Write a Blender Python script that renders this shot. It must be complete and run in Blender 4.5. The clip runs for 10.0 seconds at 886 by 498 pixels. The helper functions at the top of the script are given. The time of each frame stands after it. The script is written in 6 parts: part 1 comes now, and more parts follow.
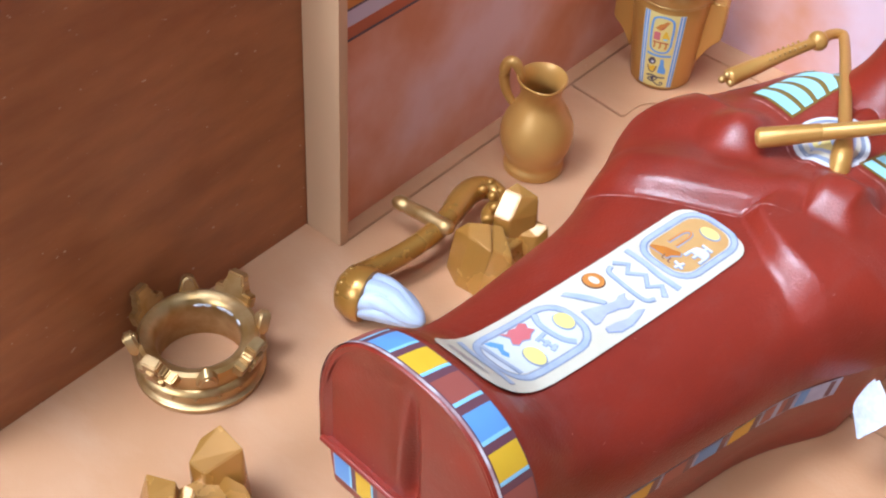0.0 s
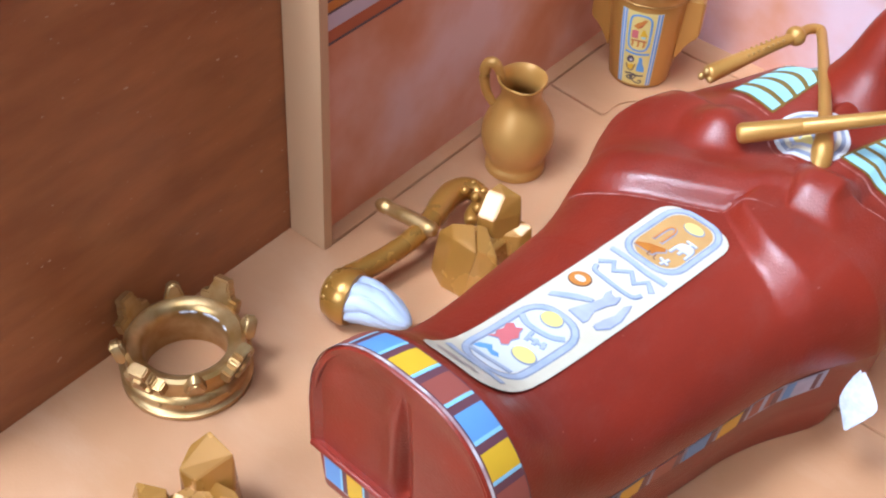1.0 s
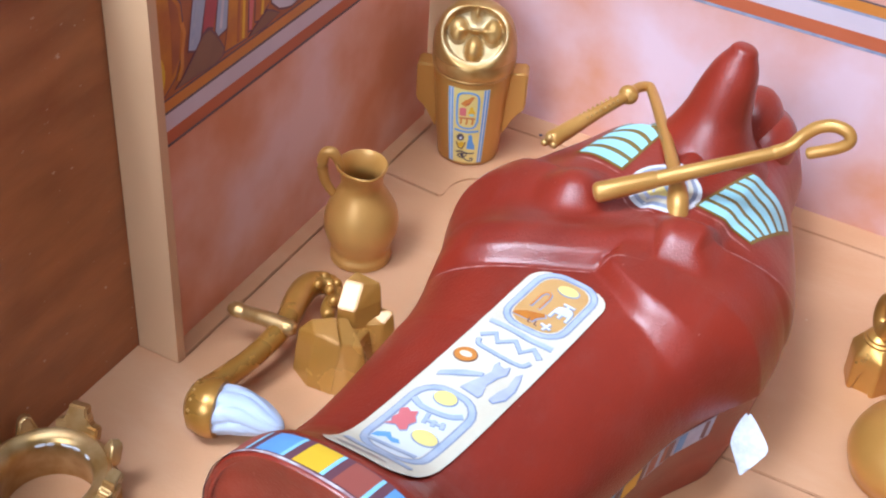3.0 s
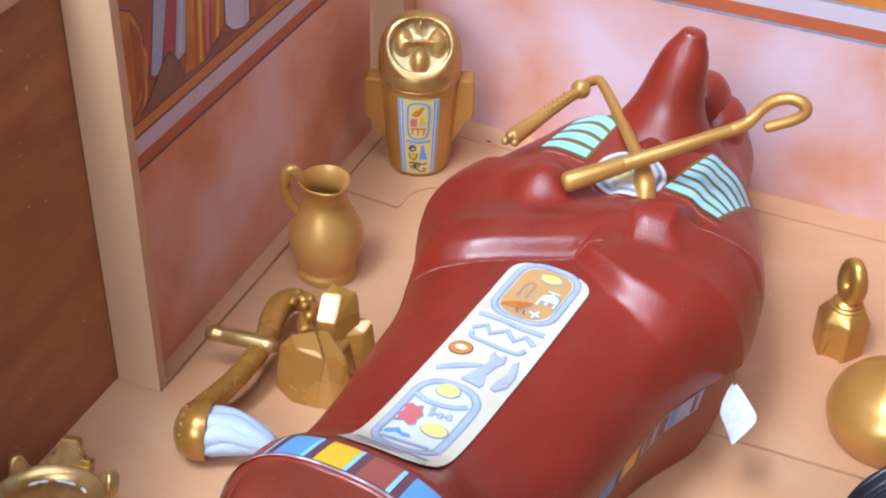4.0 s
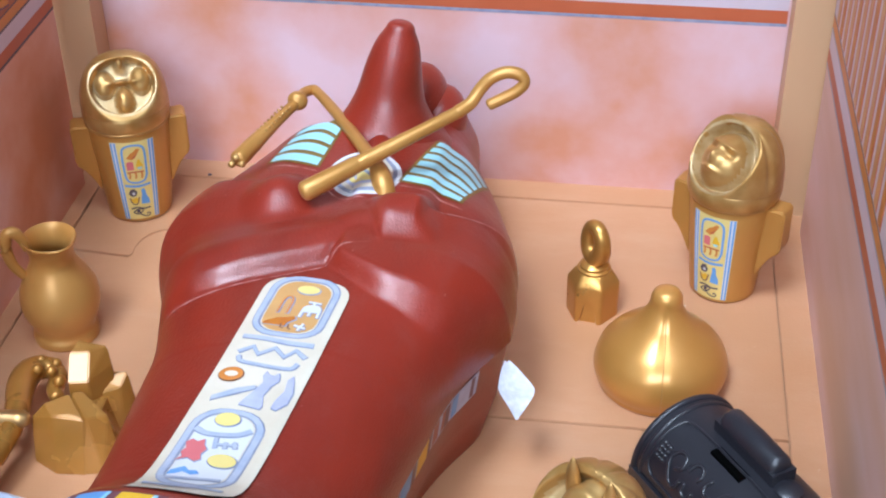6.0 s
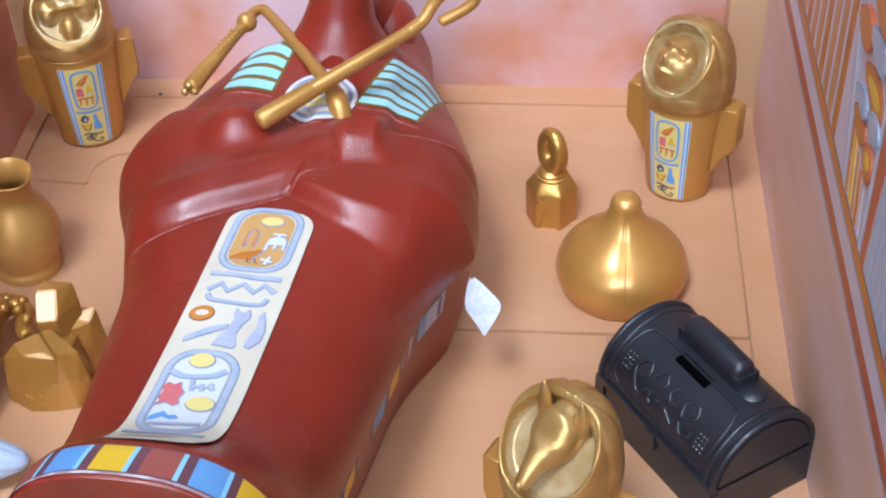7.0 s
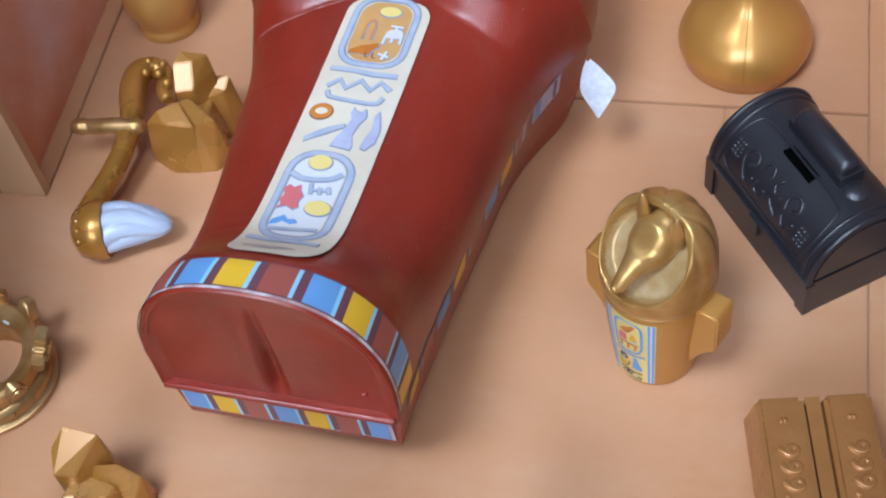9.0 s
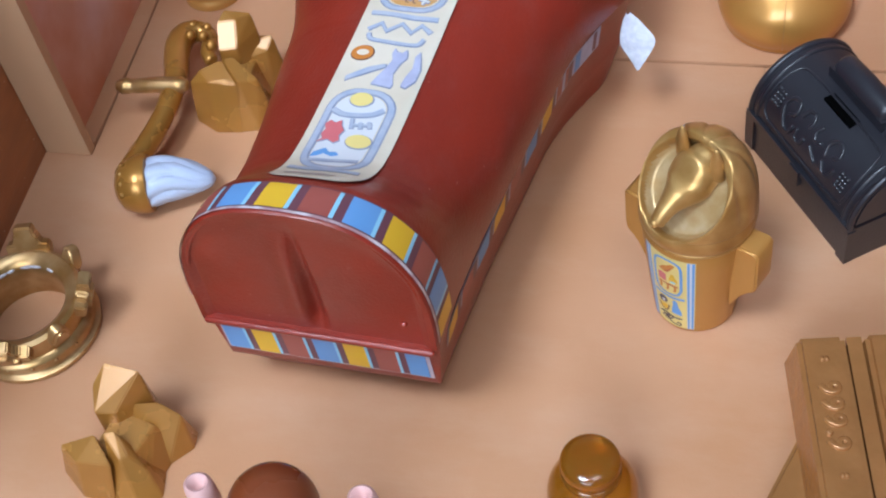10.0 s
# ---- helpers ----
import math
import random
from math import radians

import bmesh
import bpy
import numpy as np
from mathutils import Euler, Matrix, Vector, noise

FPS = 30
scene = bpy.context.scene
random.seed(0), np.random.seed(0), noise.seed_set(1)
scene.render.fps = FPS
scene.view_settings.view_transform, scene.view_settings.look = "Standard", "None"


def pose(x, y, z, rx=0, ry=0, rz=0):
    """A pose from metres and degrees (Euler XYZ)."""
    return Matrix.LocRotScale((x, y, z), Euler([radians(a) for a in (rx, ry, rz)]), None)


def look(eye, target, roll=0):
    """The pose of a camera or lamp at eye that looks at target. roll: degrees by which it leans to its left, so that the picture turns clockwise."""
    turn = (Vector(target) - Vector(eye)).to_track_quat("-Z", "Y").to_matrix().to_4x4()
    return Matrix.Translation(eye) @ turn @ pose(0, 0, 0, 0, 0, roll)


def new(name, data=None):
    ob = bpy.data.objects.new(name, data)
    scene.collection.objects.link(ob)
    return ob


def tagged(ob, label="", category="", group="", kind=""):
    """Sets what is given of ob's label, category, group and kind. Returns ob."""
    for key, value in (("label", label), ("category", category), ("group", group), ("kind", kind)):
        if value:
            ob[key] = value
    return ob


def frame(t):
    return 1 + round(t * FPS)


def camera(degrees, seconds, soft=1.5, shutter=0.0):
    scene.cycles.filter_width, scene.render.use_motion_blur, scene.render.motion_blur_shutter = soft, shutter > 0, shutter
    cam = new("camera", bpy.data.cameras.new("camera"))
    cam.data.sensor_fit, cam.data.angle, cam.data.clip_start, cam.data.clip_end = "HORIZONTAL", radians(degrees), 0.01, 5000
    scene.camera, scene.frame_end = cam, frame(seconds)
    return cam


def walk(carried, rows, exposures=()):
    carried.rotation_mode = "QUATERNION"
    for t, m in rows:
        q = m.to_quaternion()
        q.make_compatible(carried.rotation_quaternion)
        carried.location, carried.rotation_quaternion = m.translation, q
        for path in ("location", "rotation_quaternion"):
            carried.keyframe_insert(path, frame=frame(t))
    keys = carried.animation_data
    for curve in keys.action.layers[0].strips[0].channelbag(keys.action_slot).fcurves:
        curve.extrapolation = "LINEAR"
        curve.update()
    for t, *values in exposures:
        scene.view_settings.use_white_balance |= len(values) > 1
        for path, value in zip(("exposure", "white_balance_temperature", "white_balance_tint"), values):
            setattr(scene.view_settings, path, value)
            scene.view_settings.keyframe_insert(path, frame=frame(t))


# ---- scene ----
cam = camera(34.58, 10.0, 2.1)
PATH = [
    (0, (0.16650, -0.16713, 0.22449), (0.02922, 0.00121, 0.01757), 3.477),
    (0.5, (0.16552, -0.16861, 0.22395), (0.03158, 0.00233, 0.01698), 3.201),
    (1, (0.16545, -0.16874, 0.22450), (0.03171, 0.00321, 0.01823), 3.194),
    (1.5, (0.16209, -0.16708, 0.22409), (0.02564, 0.00779, 0.02210), 1.619),
    (2, (0.15879, -0.16724, 0.22181), (0.02839, 0.01658, 0.02380), 2.170),
    (2.5, (0.15441, -0.17025, 0.22319), (0.02952, 0.02054, 0.02825), 1.220),
    (3, (0.15075, -0.17489, 0.21495), (0.04500, 0.03452, 0.02797), 3.776),
    (3.2, (0.14670, -0.18202, 0.21377), (0.04416, 0.03074, 0.02878), 3.507),
    (4.3, (0.14047, -0.18798, 0.20618), (0.05578, 0.03853, 0.02864), 0.684),
    (4.5, (0.13863, -0.18893, 0.20193), (0.05932, 0.04111, 0.02645), 0.138),
    (5, (0.13466, -0.18967, 0.19980), (0.07784, 0.04945, 0.02777), 0.385),
    (5.5, (0.13706, -0.18834, 0.19944), (0.09315, 0.05401, 0.02815), 0.548),
    (6.8, (0.13143, -0.18680, 0.20844), (0.10671, 0.04716, 0.02229), -2.314),
    (7, (0.13257, -0.18345, 0.21030), (0.10918, 0.04421, 0.01632), -2.227),
    (7.5, (0.13789, -0.17424, 0.21652), (0.11554, 0.03966, 0.00737), -3.476),
    (8, (0.13522, -0.16606, 0.23007), (0.09853, 0.02403, 0.00090), -6.252),
    (8.5, (0.13958, -0.16230, 0.23938), (0.09549, 0.00902, -0.00292), -8.737),
    (9, (0.14261, -0.16754, 0.23780), (0.08834, -0.00154, -0.00613), -10.331),
    (9.5, (0.14453, -0.17115, 0.23553), (0.08337, -0.00628, -0.00753), -12.305),
    (10, (0.14444, -0.18407, 0.22701), (0.08109, -0.01114, -0.00981), -11.668),
]
walk(cam, [(t, look(eye, target, roll)) for t, eye, target, roll in PATH], [(0.0, 0.17), (2.5, 0.15), (4.5, 0.05), (5.5, 0.0), (7.5, -0.20), (9.0, -0.36), (10.0, -0.34)])

# ---- light: a window behind the camera, two unseen overhead lamps, room walls that bounce ----
world = bpy.data.worlds.new("world")
scene.world = world
world.use_nodes = True
world.node_tree.nodes["Background"].inputs[0].default_value = (0.75, 0.85, 1.0, 1)
world.node_tree.nodes["Background"].inputs[1].default_value = 0.3


def window_light(name, eye, target, sx, sy, watts, color):
    d = bpy.data.lights.new(name, "AREA")
    d.shape, d.size, d.size_y, d.energy, d.color = "RECTANGLE", sx, sy, watts, color
    ob = new(name, d)
    ob.matrix_world = look(eye, target)
    return ob


# steep left key follows the shadows; the right lamp is an added fill
for eye, watts in (((-0.30, -0.66, 1.70), 2.05), ((0.42, -0.42, 1.70), 0.50)):
    lamp = window_light("unseen_overhead_light", eye, (0.05, 0.08, 0.0), 0.55, 0.55, watts, (0.66, 0.80, 1.0))
    lamp.data.spread = radians(32)
window_light("window_light", (-0.10, -1.65, 1.05), (0.08, 0.02, 0.0), 0.90, 0.68, 34, (0.66, 0.80, 1.0))


# ---- materials ----
def mat(name, color, rough=0.45, metal=0.0, second=None, scale=60.0, mix=0.5, bump=0.0, bscale=900.0,
        coat=0.0, rvar=0.08, trans=0.0, ior=1.5, stretch=(1, 1, 1), spec=0.5, detail=4.0, lo=0.35, hi=0.7, ramp3=None, specks=None, speck_size=500.0, speck_from=0.68, speck_stretch=(1, 1, 1), haze=None, haze_scale=60.0, haze_mix=0.4, haze_stretch=(1, 1, 1)):
    m = bpy.data.materials.new(name)
    m.use_nodes = True
    nt = m.node_tree
    b = nt.nodes["Principled BSDF"]
    tc = nt.nodes.new("ShaderNodeTexCoord")
    mp = nt.nodes.new("ShaderNodeMapping")
    mp.inputs["Scale"].default_value = stretch
    nt.links.new(tc.outputs["Object"], mp.inputs[0])
    n1 = nt.nodes.new("ShaderNodeTexNoise")
    n1.inputs["Scale"].default_value, n1.inputs["Detail"].default_value = scale, detail
    nt.links.new(mp.outputs[0], n1.inputs[0])
    n2 = nt.nodes.new("ShaderNodeTexNoise")
    n2.inputs["Scale"].default_value, n2.inputs["Detail"].default_value = bscale, 3.0
    nt.links.new(mp.outputs[0], n2.inputs[0])
    cr = nt.nodes.new("ShaderNodeValToRGB")
    sec = second or tuple(c * 0.82 for c in color)
    cr.color_ramp.elements[0].position, cr.color_ramp.elements[1].position = lo, hi
    cr.color_ramp.elements[0].color, cr.color_ramp.elements[1].color = (*sec, 1), (*color, 1)
    if ramp3:
        e = cr.color_ramp.elements.new((lo + hi) / 2)
        e.color = (*ramp3, 1)
    nt.links.new(n1.outputs[0], cr.inputs[0])
    mx = nt.nodes.new("ShaderNodeMix")
    mx.data_type = "RGBA"
    mx.inputs[0].default_value = mix
    mx.inputs[6].default_value = (*color, 1)
    nt.links.new(cr.outputs[0], mx.inputs[7])
    if haze:
        mp3 = nt.nodes.new("ShaderNodeMapping")
        mp3.inputs["Scale"].default_value = haze_stretch
        nt.links.new(tc.outputs["Object"], mp3.inputs[0])
        n4 = nt.nodes.new("ShaderNodeTexNoise")
        n4.inputs["Scale"].default_value, n4.inputs["Detail"].default_value, n4.inputs["Roughness"].default_value = haze_scale, 9.0, 0.68
        nt.links.new(mp3.outputs[0], n4.inputs[0])
        mr4 = nt.nodes.new("ShaderNodeMapRange")
        mr4.inputs[1].default_value, mr4.inputs[2].default_value, mr4.inputs[4].default_value = 0.50, 0.74, haze_mix
        nt.links.new(n4.outputs[0], mr4.inputs[0])
        mx4 = nt.nodes.new("ShaderNodeMix")
        mx4.data_type = "RGBA"
        nt.links.new(mr4.outputs[0], mx4.inputs[0])
        nt.links.new(mx.outputs[2], mx4.inputs[6])
        mx4.inputs[7].default_value = (*haze, 1)
        mx = mx4
    if specks:
        mp2 = nt.nodes.new("ShaderNodeMapping")
        mp2.inputs["Scale"].default_value = speck_stretch
        nt.links.new(tc.outputs["Object"], mp2.inputs[0])
        n3 = nt.nodes.new("ShaderNodeTexNoise")
        n3.inputs["Scale"].default_value, n3.inputs["Detail"].default_value = speck_size, 2.0
        nt.links.new(mp2.outputs[0], n3.inputs[0])
        mr3 = nt.nodes.new("ShaderNodeMapRange")
        mr3.inputs[1].default_value, mr3.inputs[2].default_value = speck_from, speck_from + 0.05
        nt.links.new(n3.outputs[0], mr3.inputs[0])
        mx3 = nt.nodes.new("ShaderNodeMix")
        mx3.data_type = "RGBA"
        nt.links.new(mr3.outputs[0], mx3.inputs[0])
        nt.links.new(mx.outputs[2], mx3.inputs[6])
        mx3.inputs[7].default_value = (*specks, 1)
        mx = mx3
    nt.links.new(mx.outputs[2], b.inputs["Base Color"])
    mr = nt.nodes.new("ShaderNodeMapRange")
    mr.inputs[3].default_value, mr.inputs[4].default_value = max(rough - rvar, 0.02), rough + rvar
    nt.links.new(n1.outputs[0], mr.inputs[0])
    nt.links.new(mr.outputs[0], b.inputs["Roughness"])
    b.inputs["Metallic"].default_value = metal
    b.inputs["Specular IOR Level"].default_value = spec
    b.inputs["Coat Weight"].default_value, b.inputs["Coat Roughness"].default_value = coat, 0.15
    b.inputs["Transmission Weight"].default_value, b.inputs["IOR"].default_value = trans, ior
    if bump:
        bp = nt.nodes.new("ShaderNodeBump")
        bp.inputs["Strength"].default_value, bp.inputs["Distance"].default_value = bump, 0.0004
        nt.links.new(n2.outputs[0], bp.inputs["Height"])
        nt.links.new(bp.outputs[0], b.inputs["Normal"])
    return m


TAN = mat("tan_plastic", (0.55, 0.284, 0.153), 0.48, second=(0.465, 0.218, 0.102), scale=22, mix=0.85, detail=8, bump=0.10, bscale=1500, rvar=0.12, specks=(0.60, 0.40, 0.28), speck_size=330, speck_from=0.76, haze=(0.62, 0.40, 0.27), haze_scale=45, haze_mix=0.3, haze_stretch=(0.4, 1, 1))
TAN_POST = mat("tan_post_plastic", (0.60, 0.36, 0.20), 0.45, second=(0.55, 0.31, 0.165), scale=35, bump=0.05, stretch=(1, 1, 0.3))
GAP = mat("joint_shadow_plastic", (0.44, 0.235, 0.13), 0.7)
BROWN = mat("brown_board", (0.43, 0.155, 0.055), 0.38, second=(0.27, 0.088, 0.033), scale=150, mix=0.85, detail=9, bump=0.3, bscale=600, rvar=0.14, stretch=(1, 0.3, 1), specks=(0.55, 0.38, 0.28), speck_size=620, speck_from=0.72, speck_stretch=(1, 0.7, 1.4))
PINK = mat("marbled_pink_card", (0.70, 0.49, 0.53), 0.55, second=(0.61, 0.25, 0.14), scale=22, mix=0.95, detail=6, lo=0.38, hi=0.64, ramp3=(0.66, 0.37, 0.34), bump=0.03)
PINK_LEFT = mat("marbled_red_card", (0.78, 0.49, 0.44), 0.55, second=(0.62, 0.22, 0.10), scale=26, mix=0.95, detail=6, lo=0.38, hi=0.66, ramp3=(0.71, 0.34, 0.23), bump=0.03)
PINK_RIGHT = mat("streaked_lilac_card", (0.70, 0.50, 0.52), 0.5, second=(0.58, 0.34, 0.22), scale=40, mix=0.95, detail=5, lo=0.36, hi=0.66, ramp3=(0.64, 0.42, 0.36), bump=0.03, stretch=(1, 0.2, 1))
MAROON = mat("maroon_plastic", (0.258, 0.0200, 0.0078), 0.35, second=(0.175, 0.015, 0.007), scale=60, mix=0.8, detail=8, lo=0.36, hi=0.62, bump=0.26, bscale=2400, rvar=0.16, coat=0.10, stretch=(1, 0.5, 1), spec=0.55, specks=(0.36, 0.13, 0.10), speck_size=900, speck_from=0.745, speck_stretch=(1, 0.6, 1), haze=(0.30, 0.075, 0.055), haze_scale=170, haze_mix=0.28, haze_stretch=(1, 0.5, 0.8))
GOLD = mat("gold_plastic", (0.56, 0.285, 0.072), 0.30, metal=0.7, second=(0.43, 0.195, 0.042), scale=140, bump=0.05, bscale=2500)
GOLD_SATIN = mat("satin_gold_plastic", (0.60, 0.29, 0.070), 0.34, metal=0.48, coat=0.40, second=(0.52, 0.235, 0.05), scale=100, bump=0.04, bscale=2500)
GEM = mat("brown_gold_crystal_plastic", (0.43, 0.190, 0.036), 0.27, metal=0.34, coat=0.6, second=(0.30, 0.120, 0.020), scale=90, bump=0.03, bscale=1800, rvar=0.06)
CROWN_GOLD = mat("worn_brown_gold_plastic", (0.56, 0.36, 0.17), 0.33, metal=0.75, second=(0.38, 0.20, 0.06), scale=220, mix=0.9, bump=0.08, bscale=1600)
GOLD_DULL = mat("ochre_gold_plastic", (0.55, 0.275, 0.072), 0.37, metal=0.38, second=(0.44, 0.20, 0.042), scale=70, mix=0.75, detail=6, stretch=(1, 1, 0.35), bump=0.05, bscale=2500)
TORCH_GOLD = mat("dark_brown_gold_plastic", (0.44, 0.205, 0.042), 0.28, metal=0.5, second=(0.33, 0.14, 0.024), scale=110, mix=0.8, bump=0.05, bscale=2200)
GOLD_PALE = mat("pale_gold_plastic", (0.56, 0.335, 0.12), 0.33, metal=0.60, second=(0.40, 0.20, 0.050), scale=200, mix=0.85, bump=0.06, bscale=2500)
FACE_GOLD = mat("face_pale_gold_plastic", (0.62, 0.47, 0.27), 0.33, metal=0.45, second=(0.46, 0.28, 0.10), scale=260, mix=0.9, bump=0.06, bscale=1800)
JUG_GOLD = mat("matt_ochre_plastic", (0.61, 0.315, 0.088), 0.37, metal=0.32, second=(0.46, 0.21, 0.046), scale=60, mix=0.85, detail=6, stretch=(1, 1, 0.45), bump=0.06, bscale=2200)
INGOT = mat("brown_gold_ingot", (0.42, 0.185, 0.058), 0.24, metal=0.35, coat=0.35, second=(0.30, 0.12, 0.032), scale=150, bump=0.2, bscale=900)
AMBER = mat("amber_gold_glass", (0.58, 0.25, 0.016), 0.12, second=(0.48, 0.16, 0.010), scale=80, trans=0.75, rvar=0.04)
BLACK = mat("black_plastic", (0.0165, 0.0165, 0.022), 0.35, second=(0.011, 0.011, 0.015), scale=120, bump=0.14, bscale=1800, spec=0.62)
FLAME = mat("pale_blue_plastic", (0.44, 0.50, 0.62), 0.32, second=(0.36, 0.42, 0.56), scale=120)
CREAM = mat("cream_sticker", (0.69, 0.61, 0.49), 0.45, second=(0.60, 0.52, 0.40), scale=90, mix=0.85)
WHITE = mat("white_sticker", (0.66, 0.66, 0.68), 0.45, second=(0.57, 0.58, 0.62), scale=100)
PAPER = mat("white_paper_tag", (0.60, 0.60, 0.64), 0.8, second=(0.44, 0.45, 0.52), scale=900, mix=0.7, bump=0.3)
BLUE = mat("blue_print", (0.13, 0.33, 0.64), 0.4, second=(0.11, 0.29, 0.58), scale=120)
SKY = mat("light_blue_print", (0.28, 0.60, 0.78), 0.4, second=(0.25, 0.55, 0.75))
PALEBLUE = mat("pale_blue_print", (0.33, 0.39, 0.52), 0.45, second=(0.44, 0.47, 0.55), scale=350, mix=0.9)
GREYBLUE = mat("grey_blue_print", (0.20, 0.23, 0.33), 0.4, second=(0.30, 0.33, 0.42), scale=400, mix=0.9)
LAV = mat("lavender_print", (0.36, 0.37, 0.52), 0.45, second=(0.45, 0.47, 0.62), scale=300, mix=0.9)
YELLOW = mat("yellow_print", (0.80, 0.47, 0.03), 0.4)
SUNNY = mat("pale_yellow_print", (0.80, 0.63, 0.22), 0.4)
ORANGE = mat("orange_print", (0.62, 0.22, 0.04), 0.45, second=(0.5, 0.16, 0.03), scale=150)
OCHRE = mat("ochre_print", (0.60, 0.33, 0.12), 0.45, second=(0.50, 0.24, 0.08), scale=200)
BRICK = mat("brick_red_print", (0.36, 0.085, 0.065), 0.4)
REDBAND = mat("red_band_print", (0.50, 0.12, 0.05), 0.45, second=(0.42, 0.09, 0.035), scale=120)
ROSE = mat("rose_print", (0.68, 0.16, 0.17), 0.4)
PLUM = mat("plum_print", (0.16, 0.055, 0.075), 0.4)
OLIVE = mat("olive_gold_print", (0.20, 0.12, 0.02), 0.4)
TEAL = mat("turquoise_print", (0.32, 0.66, 0.74), 0.35)
DARKLINE = mat("dark_outline_print", (0.10, 0.07, 0.09), 0.5)
LILAC = mat("pale_lilac_print", (0.60, 0.50, 0.55), 0.5, second=(0.52, 0.42, 0.46), scale=90)
SKIN = mat("pink_toy_plastic", (0.72, 0.42, 0.38), 0.4)
HAIR = mat("chestnut_toy_plastic", (0.20, 0.045, 0.014), 0.28)
ROOMWALL = mat("room_wall_paint", (0.72, 0.73, 0.74), 0.85, scale=3)
TABLE = mat("table_wood", (0.34, 0.21, 0.12), 0.5, second=(0.26, 0.15, 0.08), scale=8, stretch=(1, 8, 1))


# ---- builders ----
def part(name, bm, material, parent=None, label="", smooth=40):
    me = bpy.data.meshes.new(name)
    bmesh.ops.recalc_face_normals(bm, faces=bm.faces)
    if smooth:
        for f in bm.faces:
            f.smooth = True
        for e in bm.edges:
            if len(e.link_faces) == 2 and e.calc_face_angle(0) > radians(smooth):
                e.smooth = False
    bm.to_mesh(me)
    bm.free()
    me.materials.append(material)
    ob = new(name, me)
    if parent is not None:
        ob.parent = parent
    if label:
        ob["label"] = label
    return ob


def thing(name, x, y, z, rz, label, category, group="", kind=""):
    e = new(name)
    e.empty_display_size = 0.005
    e.matrix_world = pose(x, y, z, 0, 0, rz)
    return tagged(e, label, category, group, kind)


def bevel(bm, w, angle=30, seg=2):
    edges = [e for e in bm.edges if len(e.link_faces) == 2 and e.calc_face_angle(0) > radians(angle)]
    if edges and w:
        bmesh.ops.bevel(bm, geom=edges, offset=w, segments=seg, affect="EDGES", clamp_overlap=True)
    return bm


def box(x0, x1, y0, y1, z0, z1, bev=0.0003, seg=2):
    bm = bmesh.new()
    v = [bm.verts.new((x, y, z)) for z in (z0, z1) for y in (y0, y1) for x in (x0, x1)]
    for q in ((0, 1, 3, 2), (4, 6, 7, 5), (0, 4, 5, 1), (2, 3, 7, 6), (0, 2, 6, 4), (1, 5, 7, 3)):
        bm.faces.new([v[i] for i in q])
    return bevel(bm, bev, 30, seg)


def prism(points, z0, z1, bev=0.0, matrix=None, seg=1):
    """A slab with the outline points (x, y), from z0 to z1."""
    bm = bmesh.new()
    a = [bm.verts.new((x, y, z0)) for x, y in points]
    b = [bm.verts.new((x, y, z1)) for x, y in points]
    n = len(a)
    bm.faces.new(a[::-1])
    bm.faces.new(b)
    for i in range(n):
        bm.faces.new((a[i], a[(i + 1) % n], b[(i + 1) % n], b[i]))
    bmesh.ops.recalc_face_normals(bm, faces=bm.faces)
    if bev:
        bevel(bm, bev, 50, seg)
    if matrix is not None:
        bmesh.ops.transform(bm, matrix=matrix, verts=bm.verts)
    return bm


def lathe(profile, n=40, sx=1.0, sy=1.0):
    """Turns the profile of (radius, z) round z; radius 0 makes a pole."""
    bm = bmesh.new()
    rings = []
    for r, z in profile:
        if r < 1e-6:
            rings.append([bm.verts.new((0, 0, z))])
        else:
            rings.append([bm.verts.new((r * sx * math.cos(2 * math.pi * k / n), r * sy * math.sin(2 * math.pi * k / n), z)) for k in range(n)])
    for a, b in zip(rings, rings[1:]):
        for k in range(n):
            j = (k + 1) % n
            q = [a[k % len(a)], a[j % len(a)], b[j % len(b)], b[k % len(b)]]
            q = [v for i, v in enumerate(q) if v not in q[:i]]
            if len(q) > 2:
                bm.faces.new(q)
    return bm


def spline(points, steps=6):
    """A smooth line (Catmull-Rom) through points of any dimension."""
    p = [np.array(q, float) for q in points]
    p = [2 * p[0] - p[1]] + p + [2 * p[-1] - p[-2]]
    out = []
    for i in range(1, len(p) - 2):
        for s in range(steps):
            t = s / steps
            out.append(0.5 * (2 * p[i] + (p[i + 1] - p[i - 1]) * t + (2 * p[i - 1] - 5 * p[i] + 4 * p[i + 1] - p[i + 2]) * t * t
                              + (3 * p[i] - p[i - 1] - 3 * p[i + 1] + p[i + 2]) * t ** 3))
    out.append(p[-2])
    return out


